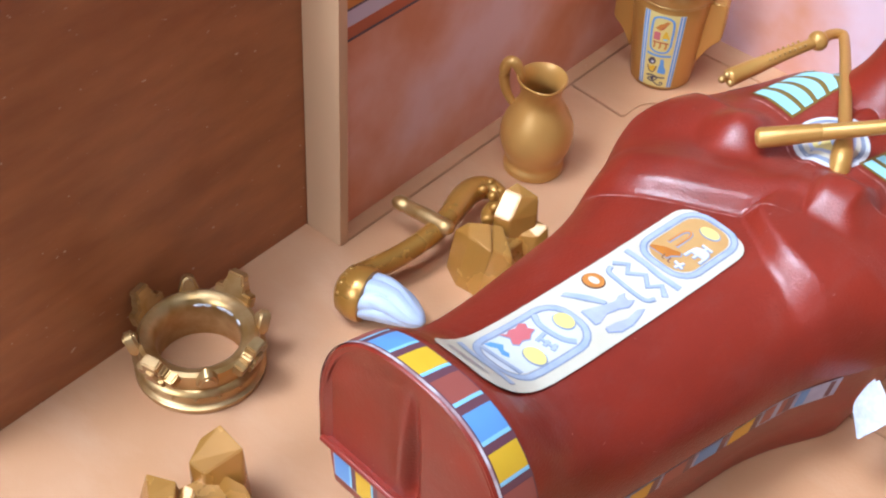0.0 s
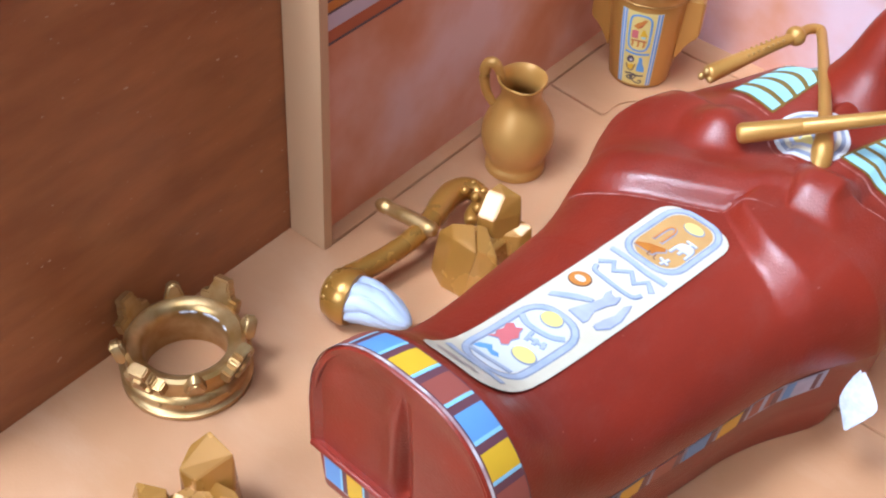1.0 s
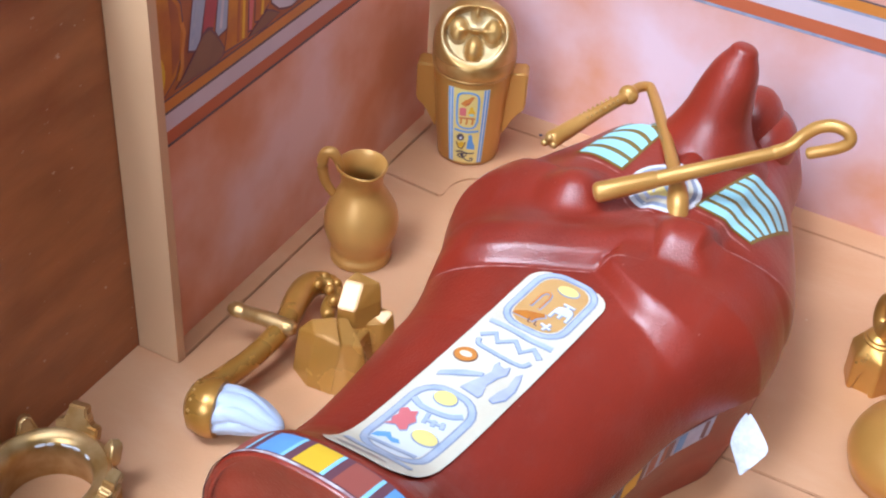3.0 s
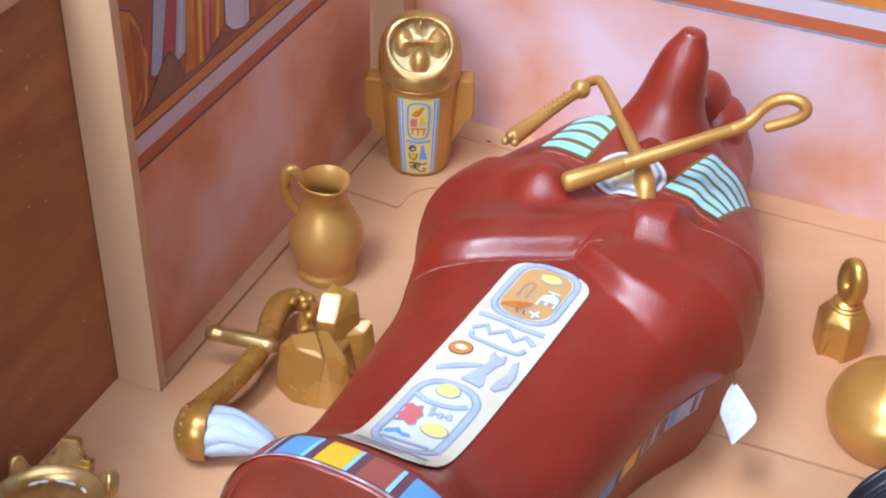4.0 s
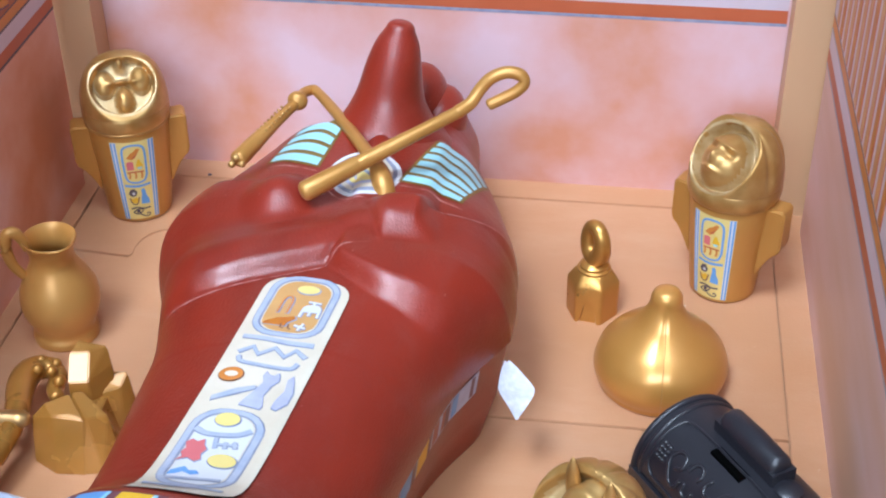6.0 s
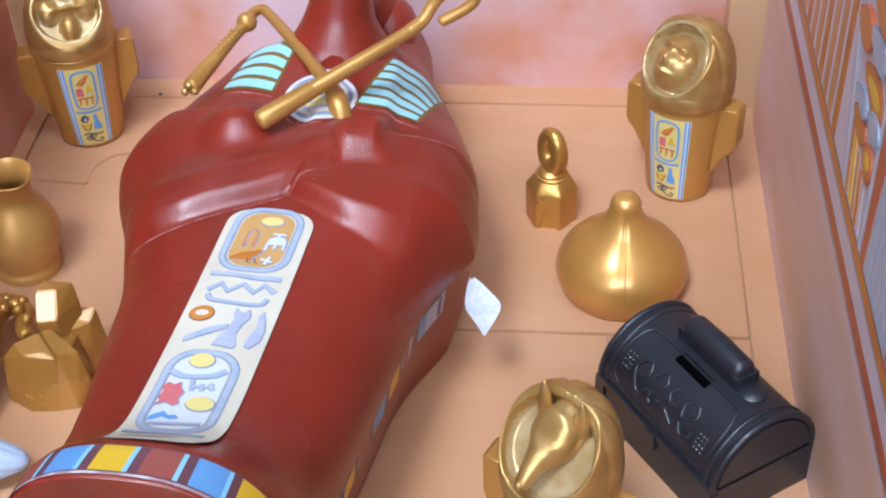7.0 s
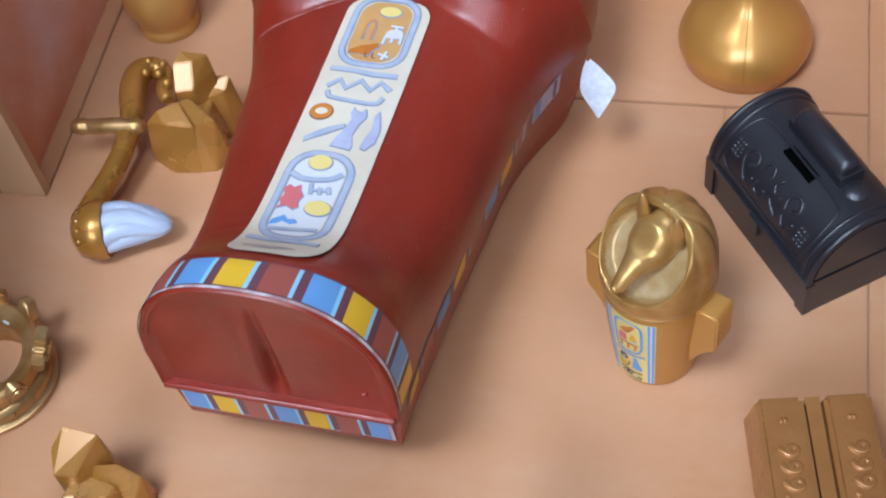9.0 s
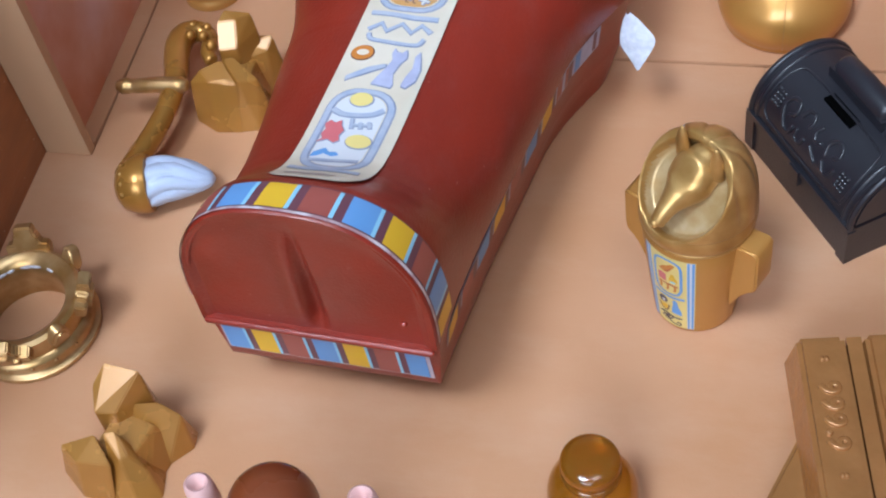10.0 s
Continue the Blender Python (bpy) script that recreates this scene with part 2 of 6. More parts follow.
def tube(points, n=16, round_ends=True, flat=1.0, axis=None):
    """A round rod along points (x, y, z, radius)."""
    bm = bmesh.new()
    pts = [np.array(p, float) for p in points]
    if round_ends:
        d0, d1 = pts[0][:3] - pts[1][:3], pts[-1][:3] - pts[-2][:3]
        d0, d1 = d0 / np.linalg.norm(d0), d1 / np.linalg.norm(d1)
        r0, r1 = pts[0][3], pts[-1][3]
        start = [np.r_[pts[0][:3] + d0 * r0 * f, r0 * g] for f, g in ((0.55, 0.45), (0.45, 0.75), (0.22, 0.94))]
        end = [np.r_[pts[-1][:3] + d1 * r1 * f, r1 * g] for f, g in ((0.22, 0.94), (0.45, 0.75), (0.55, 0.45))]
        pts = start + pts + end
    up = Vector((0, 0, 1))
    rings = []
    for i, p in enumerate(pts):
        a, b = pts[max(i - 1, 0)][:3], pts[min(i + 1, len(pts) - 1)][:3]
        d = Vector(b - a).normalized()
        side = d.cross(up)
        if side.length < 0.05:
            side = d.cross(Vector((0, 1, 0)))
        if axis:
            side = Vector(axis)
        side.normalize()
        top = side.cross(d)
        rings.append([bm.verts.new(Vector(p[:3]) + float(p[3]) * (math.cos(2 * math.pi * k / n) * side + flat * math.sin(2 * math.pi * k / n) * top)) for k in range(n)])
    for a, b in zip(rings, rings[1:]):
        for k in range(n):
            bm.faces.new((a[k], a[(k + 1) % n], b[(k + 1) % n], b[k]))
    bm.faces.new(rings[0][::-1])
    bm.faces.new(rings[-1])
    return bm


def ball(x, y, z, rx, ry=None, rz=None, n=16):
    bm = bmesh.new()
    bmesh.ops.create_uvsphere(bm, u_segments=n, v_segments=max(8, n // 2 + 2), radius=1)
    bmesh.ops.transform(bm, matrix=Matrix.Translation((x, y, z)) @ Matrix.Diagonal((rx, ry or rx, rz or rx, 1)), verts=bm.verts)
    return bm


def joined(*bms):
    """One bmesh out of several."""
    out = bmesh.new()
    for b in bms:
        me = bpy.data.meshes.new("tmp")
        b.to_mesh(me)
        b.free()
        out.from_mesh(me)
        bpy.data.meshes.remove(me)
    return out


def moved(bm, matrix):
    bmesh.ops.transform(bm, matrix=matrix, verts=bm.verts)
    return bm


def hull(points, bev=0.0):
    bm = bmesh.new()
    for p in points:
        bm.verts.new(p)
    r = bmesh.ops.convex_hull(bm, input=bm.verts)
    bmesh.ops.delete(bm, geom=[v for v in bm.verts if not v.link_faces], context="VERTS")
    bmesh.ops.dissolve_limit(bm, angle_limit=radians(3), verts=bm.verts, edges=bm.edges)
    return bevel(bm, bev, 12, 2)


def circle(cx, cy, rx, ry=None, n=20, a0=0.0, a1=360.0):
    ry = ry or rx
    full = abs(a1 - a0) >= 360
    return [(cx + rx * math.cos(radians(a0 + (a1 - a0) * k / (n if full else n - 1))), cy + ry * math.sin(radians(a0 + (a1 - a0) * k / (n if full else n - 1)))) for k in range(n)]


def rounded(x0, x1, y0, y1, r, n=5):
    out = []
    for cx, cy, a in ((x1 - r, y1 - r, 0), (x0 + r, y1 - r, 90), (x0 + r, y0 + r, 180), (x1 - r, y0 + r, 270)):
        out += circle(cx, cy, r, r, n, a, a + 90)
    return out


def ribbon_outline(points, w):
    """The outline of a flat line of width w through the points (x, y)."""
    p = [Vector(q) for q in points]
    left, right = [], []
    for i, q in enumerate(p):
        d = (p[min(i + 1, len(p) - 1)] - p[max(i - 1, 0)]).normalized()
        nrm = Vector((-d.y, d.x)) * w / 2
        left.append(tuple(q + nrm))
        right.append(tuple(q - nrm))
    return left + right[::-1]


# ---- the toy tomb: floor, walls, posts ----
WX0, WX1, WY1 = -0.0042, 0.1815, 0.1305
FRONT, HIGH = -0.17, 0.125

floor = tagged(part("floor", box(-0.10, 0.24, FRONT, 0.145, -0.006, -0.0009, 0.0004), GAP, None), "tan moulded plastic base plate with inset panel joints", "floor", kind="structure")


def plate(name, pts, label=""):
    return part(name, prism(pts, -0.0008, 0.0, 0.00022, None, 2), TAN, floor, label)


G = 0.00018
plate("plate", [(WX0 - 0.004, 0.0028), (0.0 - G, 0.0028), (0.0 - G, 0.122 - G), (WX0 - 0.004, 0.122 - G)], "narrow tan border strip")
plate("plate", [(WX0 - 0.004, 0.122 + G), (0.1742 - G, 0.122 + G), (0.1742 - G, 0.134), (WX0 - 0.004, 0.134)], "narrow tan border strip")
plate("plate", [(0.1742 + G, FRONT), (0.186, FRONT), (0.186, 0.134), (0.1742 + G, 0.134)], "narrow tan border strip")
SEAM = [(0.0, 0.0857), (0.0175, 0.0842), (0.0182, 0.0848)] + circle(0.0262, 0.0885, 0.008, 0.0085, 7, 195, 95) + [(0.036, 0.0975), (0.070, 0.098), (0.090, 0.037), (0.1743, 0.037)]
plate("plate", [(x + (G if x < 0.001 else -G if x > 0.174 else 0), y + G) for x, y in SEAM] + [(0.1742 - G, 0.122 - G), (0.0 + G, 0.122 - G)])
back = [(x + (G if x < 0.001 else -G if x > 0.174 else 0), y - G) for x, y in SEAM]
i_cut = len(back) - 1
plate("plate", back[:i_cut] + [(0.1443 - G, 0.037 - G), (0.1443 - G, 0.020), (0.152, 0.020), (0.152, 0.003), (0.1742 - G, 0.003), (0.1742 - G, FRONT), (-0.06, FRONT), (-0.06, 0.0), (0.0 + G, 0.0)], "tan front floor panel with locking tab")
plate("plate", [(0.1443 + G, 0.037 - G), (0.1742 - G, 0.037 - G), (0.1742 - G, 0.003 + 2 * G), (0.152 + 2 * G, 0.003 + 2 * G), (0.152 + 2 * G, 0.020 + 2 * G), (0.1443 + G, 0.020 + 2 * G)])

wall_left = tagged(part("wall_left", box(-0.0095, WX0, 0.0026, 0.1150, -0.0005, 0.0920, 0.0002), PINK_LEFT), "marbled red and pink card wall with printed frieze", "wall", kind="structure")
wall_back = tagged(part("wall_back", box(-0.004, 0.181, WY1, 0.136, -0.0005, HIGH, 0.0002), PINK), "marbled pink card wall with printed bands", "wall", kind="structure")
wall_right = tagged(part("wall_right", box(WX1, 0.187, FRONT, 0.1150, -0.0005, HIGH, 0.0002), PINK_RIGHT), "streaked lilac and tan card wall with printed columns", "wall", kind="structure")
post_1 = tagged(part("post_1", box(-0.0106, 0.0, 0.0, 0.0025, -0.0005, HIGH, 0.0005, 3), TAN_POST), "upright tan plastic post beside brown board", "post", kind="structure")
post_2 = tagged(part("post_2", box(-0.0085, 0.0022, 0.1222, 0.1302, -0.0005, HIGH, 0.0005, 3), TAN_POST), "upright tan plastic corner post", "post", kind="structure")
post_3 = tagged(part("post_3", box(0.1735, 0.1842, 0.1222, 0.1302, -0.0005, HIGH, 0.0005, 3), TAN_POST), "upright tan plastic corner post", "post", kind="structure")
wall_brown = tagged(part("wall_brown", box(-0.0150, -0.0108, -0.096, 0.0024, -0.0005, 0.0966, 0.0002), BROWN), "dark brown scratched side board", "wall", kind="structure")
beam = tagged(part("beam", box(-0.0152, -0.0096, -0.096, -0.0002, 0.0968, 0.1008, 0.0006, 3), TAN_POST), "tan plastic beam above brown board", "beam", kind="structure")
wall_upper = tagged(part("wall_upper", box(-0.0150, -0.0112, -0.096, 0.0024, 0.1010, 0.110, 0.0002), GREYBLUE), "pale blue printed card above the beam", "wall", kind="structure")
wall_north = tagged(part("wall_north", box(-0.02, 0.2, 0.137, 0.139, -0.005, HIGH, 0.0002), TAN_POST), "outer tan shell behind the card walls", "wall", kind="structure")


M_LEFT = Matrix(((0, 0, 1, WX0), (1, 0, 0, 0), (0, 1, 0, 0), (0, 0, 0, 1)))
M_BACK = Matrix(((1, 0, 0, 0), (0, 0, -1, WY1), (0, 1, 0, 0), (0, 0, 0, 1)))
M_RIGHT = Matrix(((0, 0, -1, WX1), (1, 0, 0, 0), (0, 1, 0, 0), (0, 0, 0, 1)))


def printed(name, pts, material, wall, matrix, lift=0.00012, label=""):
    return part(name, prism(pts, 0.00002, lift, 0, matrix), material, wall, label, smooth=0)


def band(wall, matrix, u0, u1, za, slope, z0, z1, material, lift=0.00012, name="printed_band"):
    f = lambda u: za + slope * u  # noqa: E731
    return printed(name, [(u0, f(u0) + z0), (u1, f(u1) + z0), (u1, f(u1) + z1), (u0, f(u0) + z1)], material, wall, matrix, lift)


# friezes: dark line, red band, lilac band, dark line, orange band
for wall, matrix, u0, u1, za, top in ((wall_left, M_LEFT, 0.0028, 0.1148, 0.0508, 0.0110), (wall_back, M_BACK, 0.003, 0.173, 0.0483, 0.0125), (wall_right, M_RIGHT, FRONT, 0.1148, 0.0470, 0.0130)):
    line = DARKLINE if wall is wall_left else GREYBLUE
    k = top / 0.0110
    for z0, z1, m in ((0.0, 0.0007, line), (0.0007, 0.0037, REDBAND), (0.0037, 0.0076, LILAC), (0.0076, 0.0082, line), (0.0082, 0.0106, ORANGE), (0.0106, 0.0110, DARKLINE)):
        band(wall, matrix, u0, u1, za, 0.0, z0 * k, z1 * k, m)


# mural on the left card: ochre ground, robes down to their feet, a jar
def mural(wall, matrix, name, pts, material, lift=0.00016, edge=None):
    """A flat printed shape; edge gives it a darker outline a little wider than itself."""
    if edge is not None:
        cx, cy = sum(p[0] for p in pts) / len(pts), sum(p[1] for p in pts) / len(pts)
        out = []
        for x, y in pts:
            d = math.hypot(x - cx, y - cy)
            out.append((x + (x - cx) / d * 0.0005, y + (y - cy) / d * 0.0005))
        printed(name + "_outline", out, edge, wall, matrix, lift - 0.00003)
    return printed(name, pts, material, wall, matrix, lift)


MURAL_BROWN = mat("brown_print", (0.24, 0.11, 0.07), 0.45, second=(0.16, 0.07, 0.05), scale=160)
MURAL_ORANGE = mat("glowing_orange_print", (0.62, 0.24, 0.02), 0.45, second=(0.42, 0.10, 0.02), scale=110, mix=0.9)
MURAL_DEEP = mat("deep_orange_print", (0.46, 0.13, 0.03), 0.45, second=(0.26, 0.06, 0.03), scale=90, mix=0.9)
MURAL_GREY = mat("blue_grey_robe_print", (0.40, 0.46, 0.58), 0.45, second=(0.32, 0.37, 0.50), scale=120, mix=0.8)
MURAL_WHITE = mat("white_robe_print", (0.62, 0.58, 0.64), 0.45, second=(0.50, 0.45, 0.52), scale=120, mix=0.8)
MURAL_CRIMSON = mat("crimson_robe_print", (0.50, 0.075, 0.09), 0.45, second=(0.38, 0.05, 0.07), scale=120, mix=0.8)


def mural_left(name, pts, material, lift=0.00016, edge=None):
    return mural(wall_left, M_LEFT, name, pts, material, lift, edge)


mural_left("mural_ground", [(0.0028, 0.0618), (0.1148, 0.0618), (0.1148, 0.0919), (0.0028, 0.0919)], MURAL_DEEP, 0.0001)
for m, pts in ((MURAL_GREY, [(0.0157, 0.0691), (0.0176, 0.0682), (0.0191, 0.0683), (0.0232, 0.0819), (0.030, 0.0918), (0.026, 0.0918), (0.0192, 0.0838)]),
               (MURAL_CRIMSON, [(0.0204, 0.0707), (0.0222, 0.0713), (0.0240, 0.0704), (0.0270, 0.0802), (0.034, 0.0918), (0.030, 0.0918), (0.0232, 0.0819)]),
               (MURAL_GREY, [(0.0246, 0.0692), (0.0254, 0.0677), (0.0282, 0.0682), (0.0299, 0.0789), (0.036, 0.0918), (0.034, 0.0918), (0.0270, 0.0802)]),
               (MURAL_ORANGE, [(0.0286, 0.0682), (0.0272, 0.0632), (0.0350, 0.0627), (0.0365, 0.0759), (0.044, 0.0918), (0.036, 0.0918), (0.0299, 0.0789)]),
               (ROSE, [(0.0357, 0.0640), (0.0367, 0.0640), (0.0388, 0.0750), (0.045, 0.0918), (0.0437, 0.0918), (0.0368, 0.0759)]),
               (MURAL_ORANGE, [(0.0380, 0.0652), (0.0394, 0.0648), (0.0431, 0.0671), (0.0439, 0.0725), (0.050, 0.0918), (0.046, 0.0918), (0.0391, 0.0750)]),
               (MURAL_WHITE, [(0.0443, 0.0668), (0.0468, 0.0643), (0.0491, 0.0634), (0.0515, 0.0628), (0.0538, 0.0632), (0.0541, 0.0679), (0.060, 0.0918), (0.050, 0.0918), (0.0446, 0.0725)]),
               (MURAL_ORANGE, [(0.0546, 0.0632), (0.0566, 0.0628), (0.0573, 0.0690), (0.063, 0.0918), (0.060, 0.0918), (0.0548, 0.0690)])):
    mural_left("mural_robe", pts, m, 0.00020, PLUM)
for m, pts in ((PALEBLUE, [(0.0166, 0.0692), (0.0206, 0.0824), (0.028, 0.0912)]), (MURAL_WHITE, [(0.0262, 0.0690), (0.0285, 0.0795), (0.035, 0.0912)]), (MURAL_DEEP, [(0.0318, 0.0632), (0.0334, 0.0770), (0.040, 0.0912)]),
               (YELLOW, [(0.0336, 0.0632), (0.0350, 0.0765), (0.042, 0.0912)]), (YELLOW, [(0.0405, 0.0656), (0.0418, 0.0735), (0.048, 0.0912)]), (PALEBLUE, [(0.0524, 0.0634), (0.0528, 0.0690), (0.058, 0.0912)])):
    mural_left("mural_fold", ribbon_outline(pts, 0.0009), m, 0.00024)
for u0, w, low, m in ((0.0625, 0.0045, 0.0690, MURAL_CRIMSON), (0.0675, 0.0040, 0.0665, MURAL_WHITE), (0.0725, 0.0060, 0.0640, MURAL_ORANGE), (0.0800, 0.0050, 0.0670, MURAL_GREY), (0.0860, 0.0060, 0.0640, MURAL_ORANGE), (0.0935, 0.0045, 0.0690, MURAL_CRIMSON), (0.0990, 0.0050, 0.0660, MURAL_GREY), (0.1060, 0.0060, 0.0640, MURAL_ORANGE)):
    mural_left("mural_robe", [(u0, low + 0.0004), (u0 + 0.4 * w, low - 0.0006), (u0 + w, low - 0.0012), (u0 + w + 0.0024, low + 0.016), (u0 + w + 0.003, 0.0918), (u0 + 0.004, 0.0918), (u0 + 0.0030, low + 0.016)], m, 0.00020, PLUM)
for pts in ([(0.0112, 0.0628), (0.0136, 0.0641), (0.0170, 0.0668), (0.0206, 0.0702), (0.0226, 0.0704), (0.0246, 0.0680), (0.0268, 0.0642), (0.0262, 0.0628), (0.0239, 0.0622)], [(0.0357, 0.0626), (0.0388, 0.0642), (0.0422, 0.0656), (0.0440, 0.0648), (0.0466, 0.0632), (0.0410, 0.0623)]):
    mural_left("mural_foot", pts, MURAL_BROWN, 0.00028, PLUM)
mural_left("mural_jar", [(0.0030, 0.0624), (0.0074, 0.0630), (0.0112, 0.0656), (0.0134, 0.0700), (0.0142, 0.0750), (0.0140, 0.0800), (0.0112, 0.0850), (0.0060, 0.0880), (0.0030, 0.0880)], MURAL_ORANGE, 0.00030, PLUM)
mural_left("mural_shadow", [(0.0100, 0.0660), (0.0126, 0.0690), (0.0136, 0.0750), (0.0130, 0.0800), (0.0104, 0.0840), (0.0108, 0.0770), (0.0104, 0.0700)], MURAL_DEEP, 0.00033)
mural_left("mural_jar", circle(0.0062, 0.0680, 0.0018, 0.0040, 14), YELLOW, 0.00034)
mural_left("mural_sash", ribbon_outline([(0.0118, 0.0642), (0.0132, 0.0664), (0.0136, 0.0700), (0.0146, 0.0736), (0.0140, 0.0760)], 0.0011), ORANGE, 0.00036)



# mural on the right card: slanted columns, leaves, a striped panel, water, pointed flowers
def mural_right(name, pts, material, lift=0.00016, edge=None):
    return mural(wall_right, M_RIGHT, name, pts, material, lift, edge)


MURAL_TAN = mat("tan_stroke_print", (0.60, 0.30, 0.12), 0.45, second=(0.50, 0.20, 0.06), scale=120, mix=0.8)
MURAL_ICE = mat("ice_blue_print", (0.55, 0.70, 0.90), 0.45, second=(0.72, 0.76, 0.88), scale=60, mix=0.9)
mural_right("mural_ground", [(FRONT, 0.0600), (0.1148, 0.0600), (0.1148, 0.120), (FRONT, 0.120)], LILAC, 0.0001)
for k in range(14):
    u = 0.1100 - 0.0062 * k
    mural_right("mural_stroke", [(u, 0.0604), (u - 0.0030, 0.0604), (u - 0.0040, 0.118), (u - 0.0006, 0.118)], (MURAL_TAN, MURAL_ORANGE, MURAL_TAN)[k % 3])
    mural_right("mural_stroke", ribbon_outline([(u - 0.0036, 0.0604), (u - 0.0046, 0.118)], 0.0006), REDBAND)
for low, high, w in ((0.0152, 0.0330, 0.0042), (-0.0030, -0.0010, 0.0032)):
    mural_right("mural_column", [(low, 0.0602), (low - w, 0.0602), (high - w, 0.118), (high, 0.118)], PALEBLUE, 0.00018, GREYBLUE)
    mural_right("mural_column", [(low - 0.35 * w, 0.0602), (low - 0.6 * w, 0.0602), (high - 0.6 * w, 0.118), (high - 0.35 * w, 0.118)], LILAC, 0.00024)
for a, b, m in (((0.0105, 0.0606), (0.0135, 0.0735), ORANGE), ((0.0072, 0.0606), (0.0105, 0.0720), YELLOW), ((0.0042, 0.0606), (0.0068, 0.0710), MURAL_TAN), ((0.0014, 0.0606), (0.0034, 0.0700), ORANGE), ((-0.0012, 0.0606), (0.0006, 0.0690), LILAC)):
    mural_right("mural_stalk", ribbon_outline([a, b], 0.0019), m, 0.00020)
for k, (u, v, w, h, m) in enumerate(((0.0048, 0.0842, 0.0076, 0.0030, ORANGE), (0.0046, 0.0843, 0.0050, 0.0013, YELLOW), (0.0093, 0.0752, 0.0050, 0.0020, ORANGE), (0.0002, 0.0742, 0.0034, 0.0026, ORANGE), (0.0002, 0.0744, 0.0020, 0.0012, YELLOW), (-0.0002, 0.0808, 0.0040, 0.0017, PALEBLUE), (0.0096, 0.0795, 0.0045, 0.0016, PALEBLUE), (0.0050, 0.0918, 0.0062, 0.0022, PALEBLUE), (0.0060, 0.0985, 0.0066, 0.0030, ORANGE), (0.0150, 0.0900, 0.0050, 0.0026, ORANGE))):
    mural_right("mural_leaf", [(u + w * math.cos(a), v + h * math.sin(a) * (1 - 0.35 * math.cos(a))) for a in [2 * math.pi * i / 16 for i in range(16)]], m, 0.00030 + 0.00008 * k, None if m is YELLOW else REDBAND if m is not PALEBLUE else GREYBLUE)
mural_right("mural_border", [(-0.0064, 0.0602), (-0.0094, 0.0602), (-0.0096, 0.0720), (-0.0112, 0.0834), (-0.0086, 0.0960), (-0.0070, 0.118), (-0.0044, 0.118)], REDBAND, 0.00026)
mural_right("mural_panel", [(-0.0092, 0.0602), (-0.0312, 0.0606), (-0.0310, 0.0836), (-0.0112, 0.0828)], PALEBLUE, 0.00020)
for k in range(6):
    u = -0.0118 - 0.0033 * k
    mural_right("mural_stripe", [(u, 0.0608), (u - 0.0014, 0.0608), (u - 0.0014, 0.0828), (u, 0.0828)], MURAL_GREY, 0.00024)
mural_right("mural_border", [(-0.0108, 0.0824), (-0.0322, 0.0830), (-0.0330, 0.0852), (-0.0108, 0.0844)], ROSE, 0.00026, DARKLINE)
mural_right("mural_border", [(-0.0304, 0.0604), (-0.0338, 0.0604), (-0.0330, 0.0850), (-0.0298, 0.0850)], ROSE, 0.00028, DARKLINE)
for k in range(6):
    mural_right("mural_dash", [(-0.0312, 0.0618 + 0.0036 * k), (-0.0321, 0.0618 + 0.0036 * k), (-0.0320, 0.0642 + 0.0036 * k), (-0.0311, 0.0642 + 0.0036 * k)], DARKLINE, 0.00034)
    mural_right("mural_dash", [(-0.0124 - 0.0034 * k, 0.0832), (-0.0146 - 0.0034 * k, 0.0832), (-0.0146 - 0.0034 * k, 0.0840), (-0.0124 - 0.0034 * k, 0.0840)], DARKLINE, 0.00034)
mural_right("mural_water", [(-0.0104, 0.0850), (-0.0326, 0.0852), (-0.0340, 0.0640), (-0.0385, 0.0640), (-0.0440, 0.118), (-0.0072, 0.118)], MURAL_ICE, 0.00018)
mural_right("mural_water", ribbon_outline([(-0.0100, 0.118), (-0.0140, 0.0960), (-0.0310, 0.0900), (-0.0345, 0.0700)], 0.0020), WHITE, 0.00022)
for k in range(9):
    u = -0.0440 - 0.0145 * k
    mural_right("mural_flower", [(u - 0.0075, 0.0604), (u + 0.0075, 0.0640), (u + 0.0050, 0.0720), (u, 0.0800), (u - 0.0055, 0.0720)], (ORANGE, MURAL_ORANGE)[k % 2], 0.00026, REDBAND)
    mural_right("mural_flower", [(u - 0.0034, 0.0640), (u + 0.0036, 0.0650), (u + 0.0022, 0.0710), (u, 0.0765), (u - 0.0024, 0.0710)], YELLOW, 0.00032)
tagged(part("floor_speck", moved(ball(0, 0, 0, 0.0006, 0.0005, 0.0003, 10), Matrix.Translation((0.0275, 0.1233, 0.0001))), DARKLINE), "tiny dark speck on the tan floor", "speck")

# plain room round the table
tagged(part("table_top", box(-0.6, 0.8, -0.7, 0.6, -0.046, -0.0062, 0.002), TABLE), "plain brown wooden table top under the toy tomb", "table")
RX0, RX1, RY0, RY1, RZ0, RZ1 = -1.6, 2.0, -1.9, 1.8, -0.78, 1.9
tagged(part("floor_room", box(RX0, RX1, RY0, RY1, RZ0 - 0.05, RZ0, 0), ROOMWALL), "plain room floor", "floor", kind="structure")
tagged(part("ceiling", box(RX0, RX1, RY0, RY1, RZ1, RZ1 + 0.05, 0), ROOMWALL), "plain room ceiling", "ceiling", kind="structure")
tagged(part("wall_east", box(RX1, RX1 + 0.05, RY0, RY1, RZ0, RZ1, 0), ROOMWALL), "plain painted room wall", "wall", kind="structure")
tagged(part("wall_west", box(RX0 - 0.05, RX0, RY0, RY1, RZ0, RZ1, 0), ROOMWALL), "plain painted room wall", "wall", kind="structure")
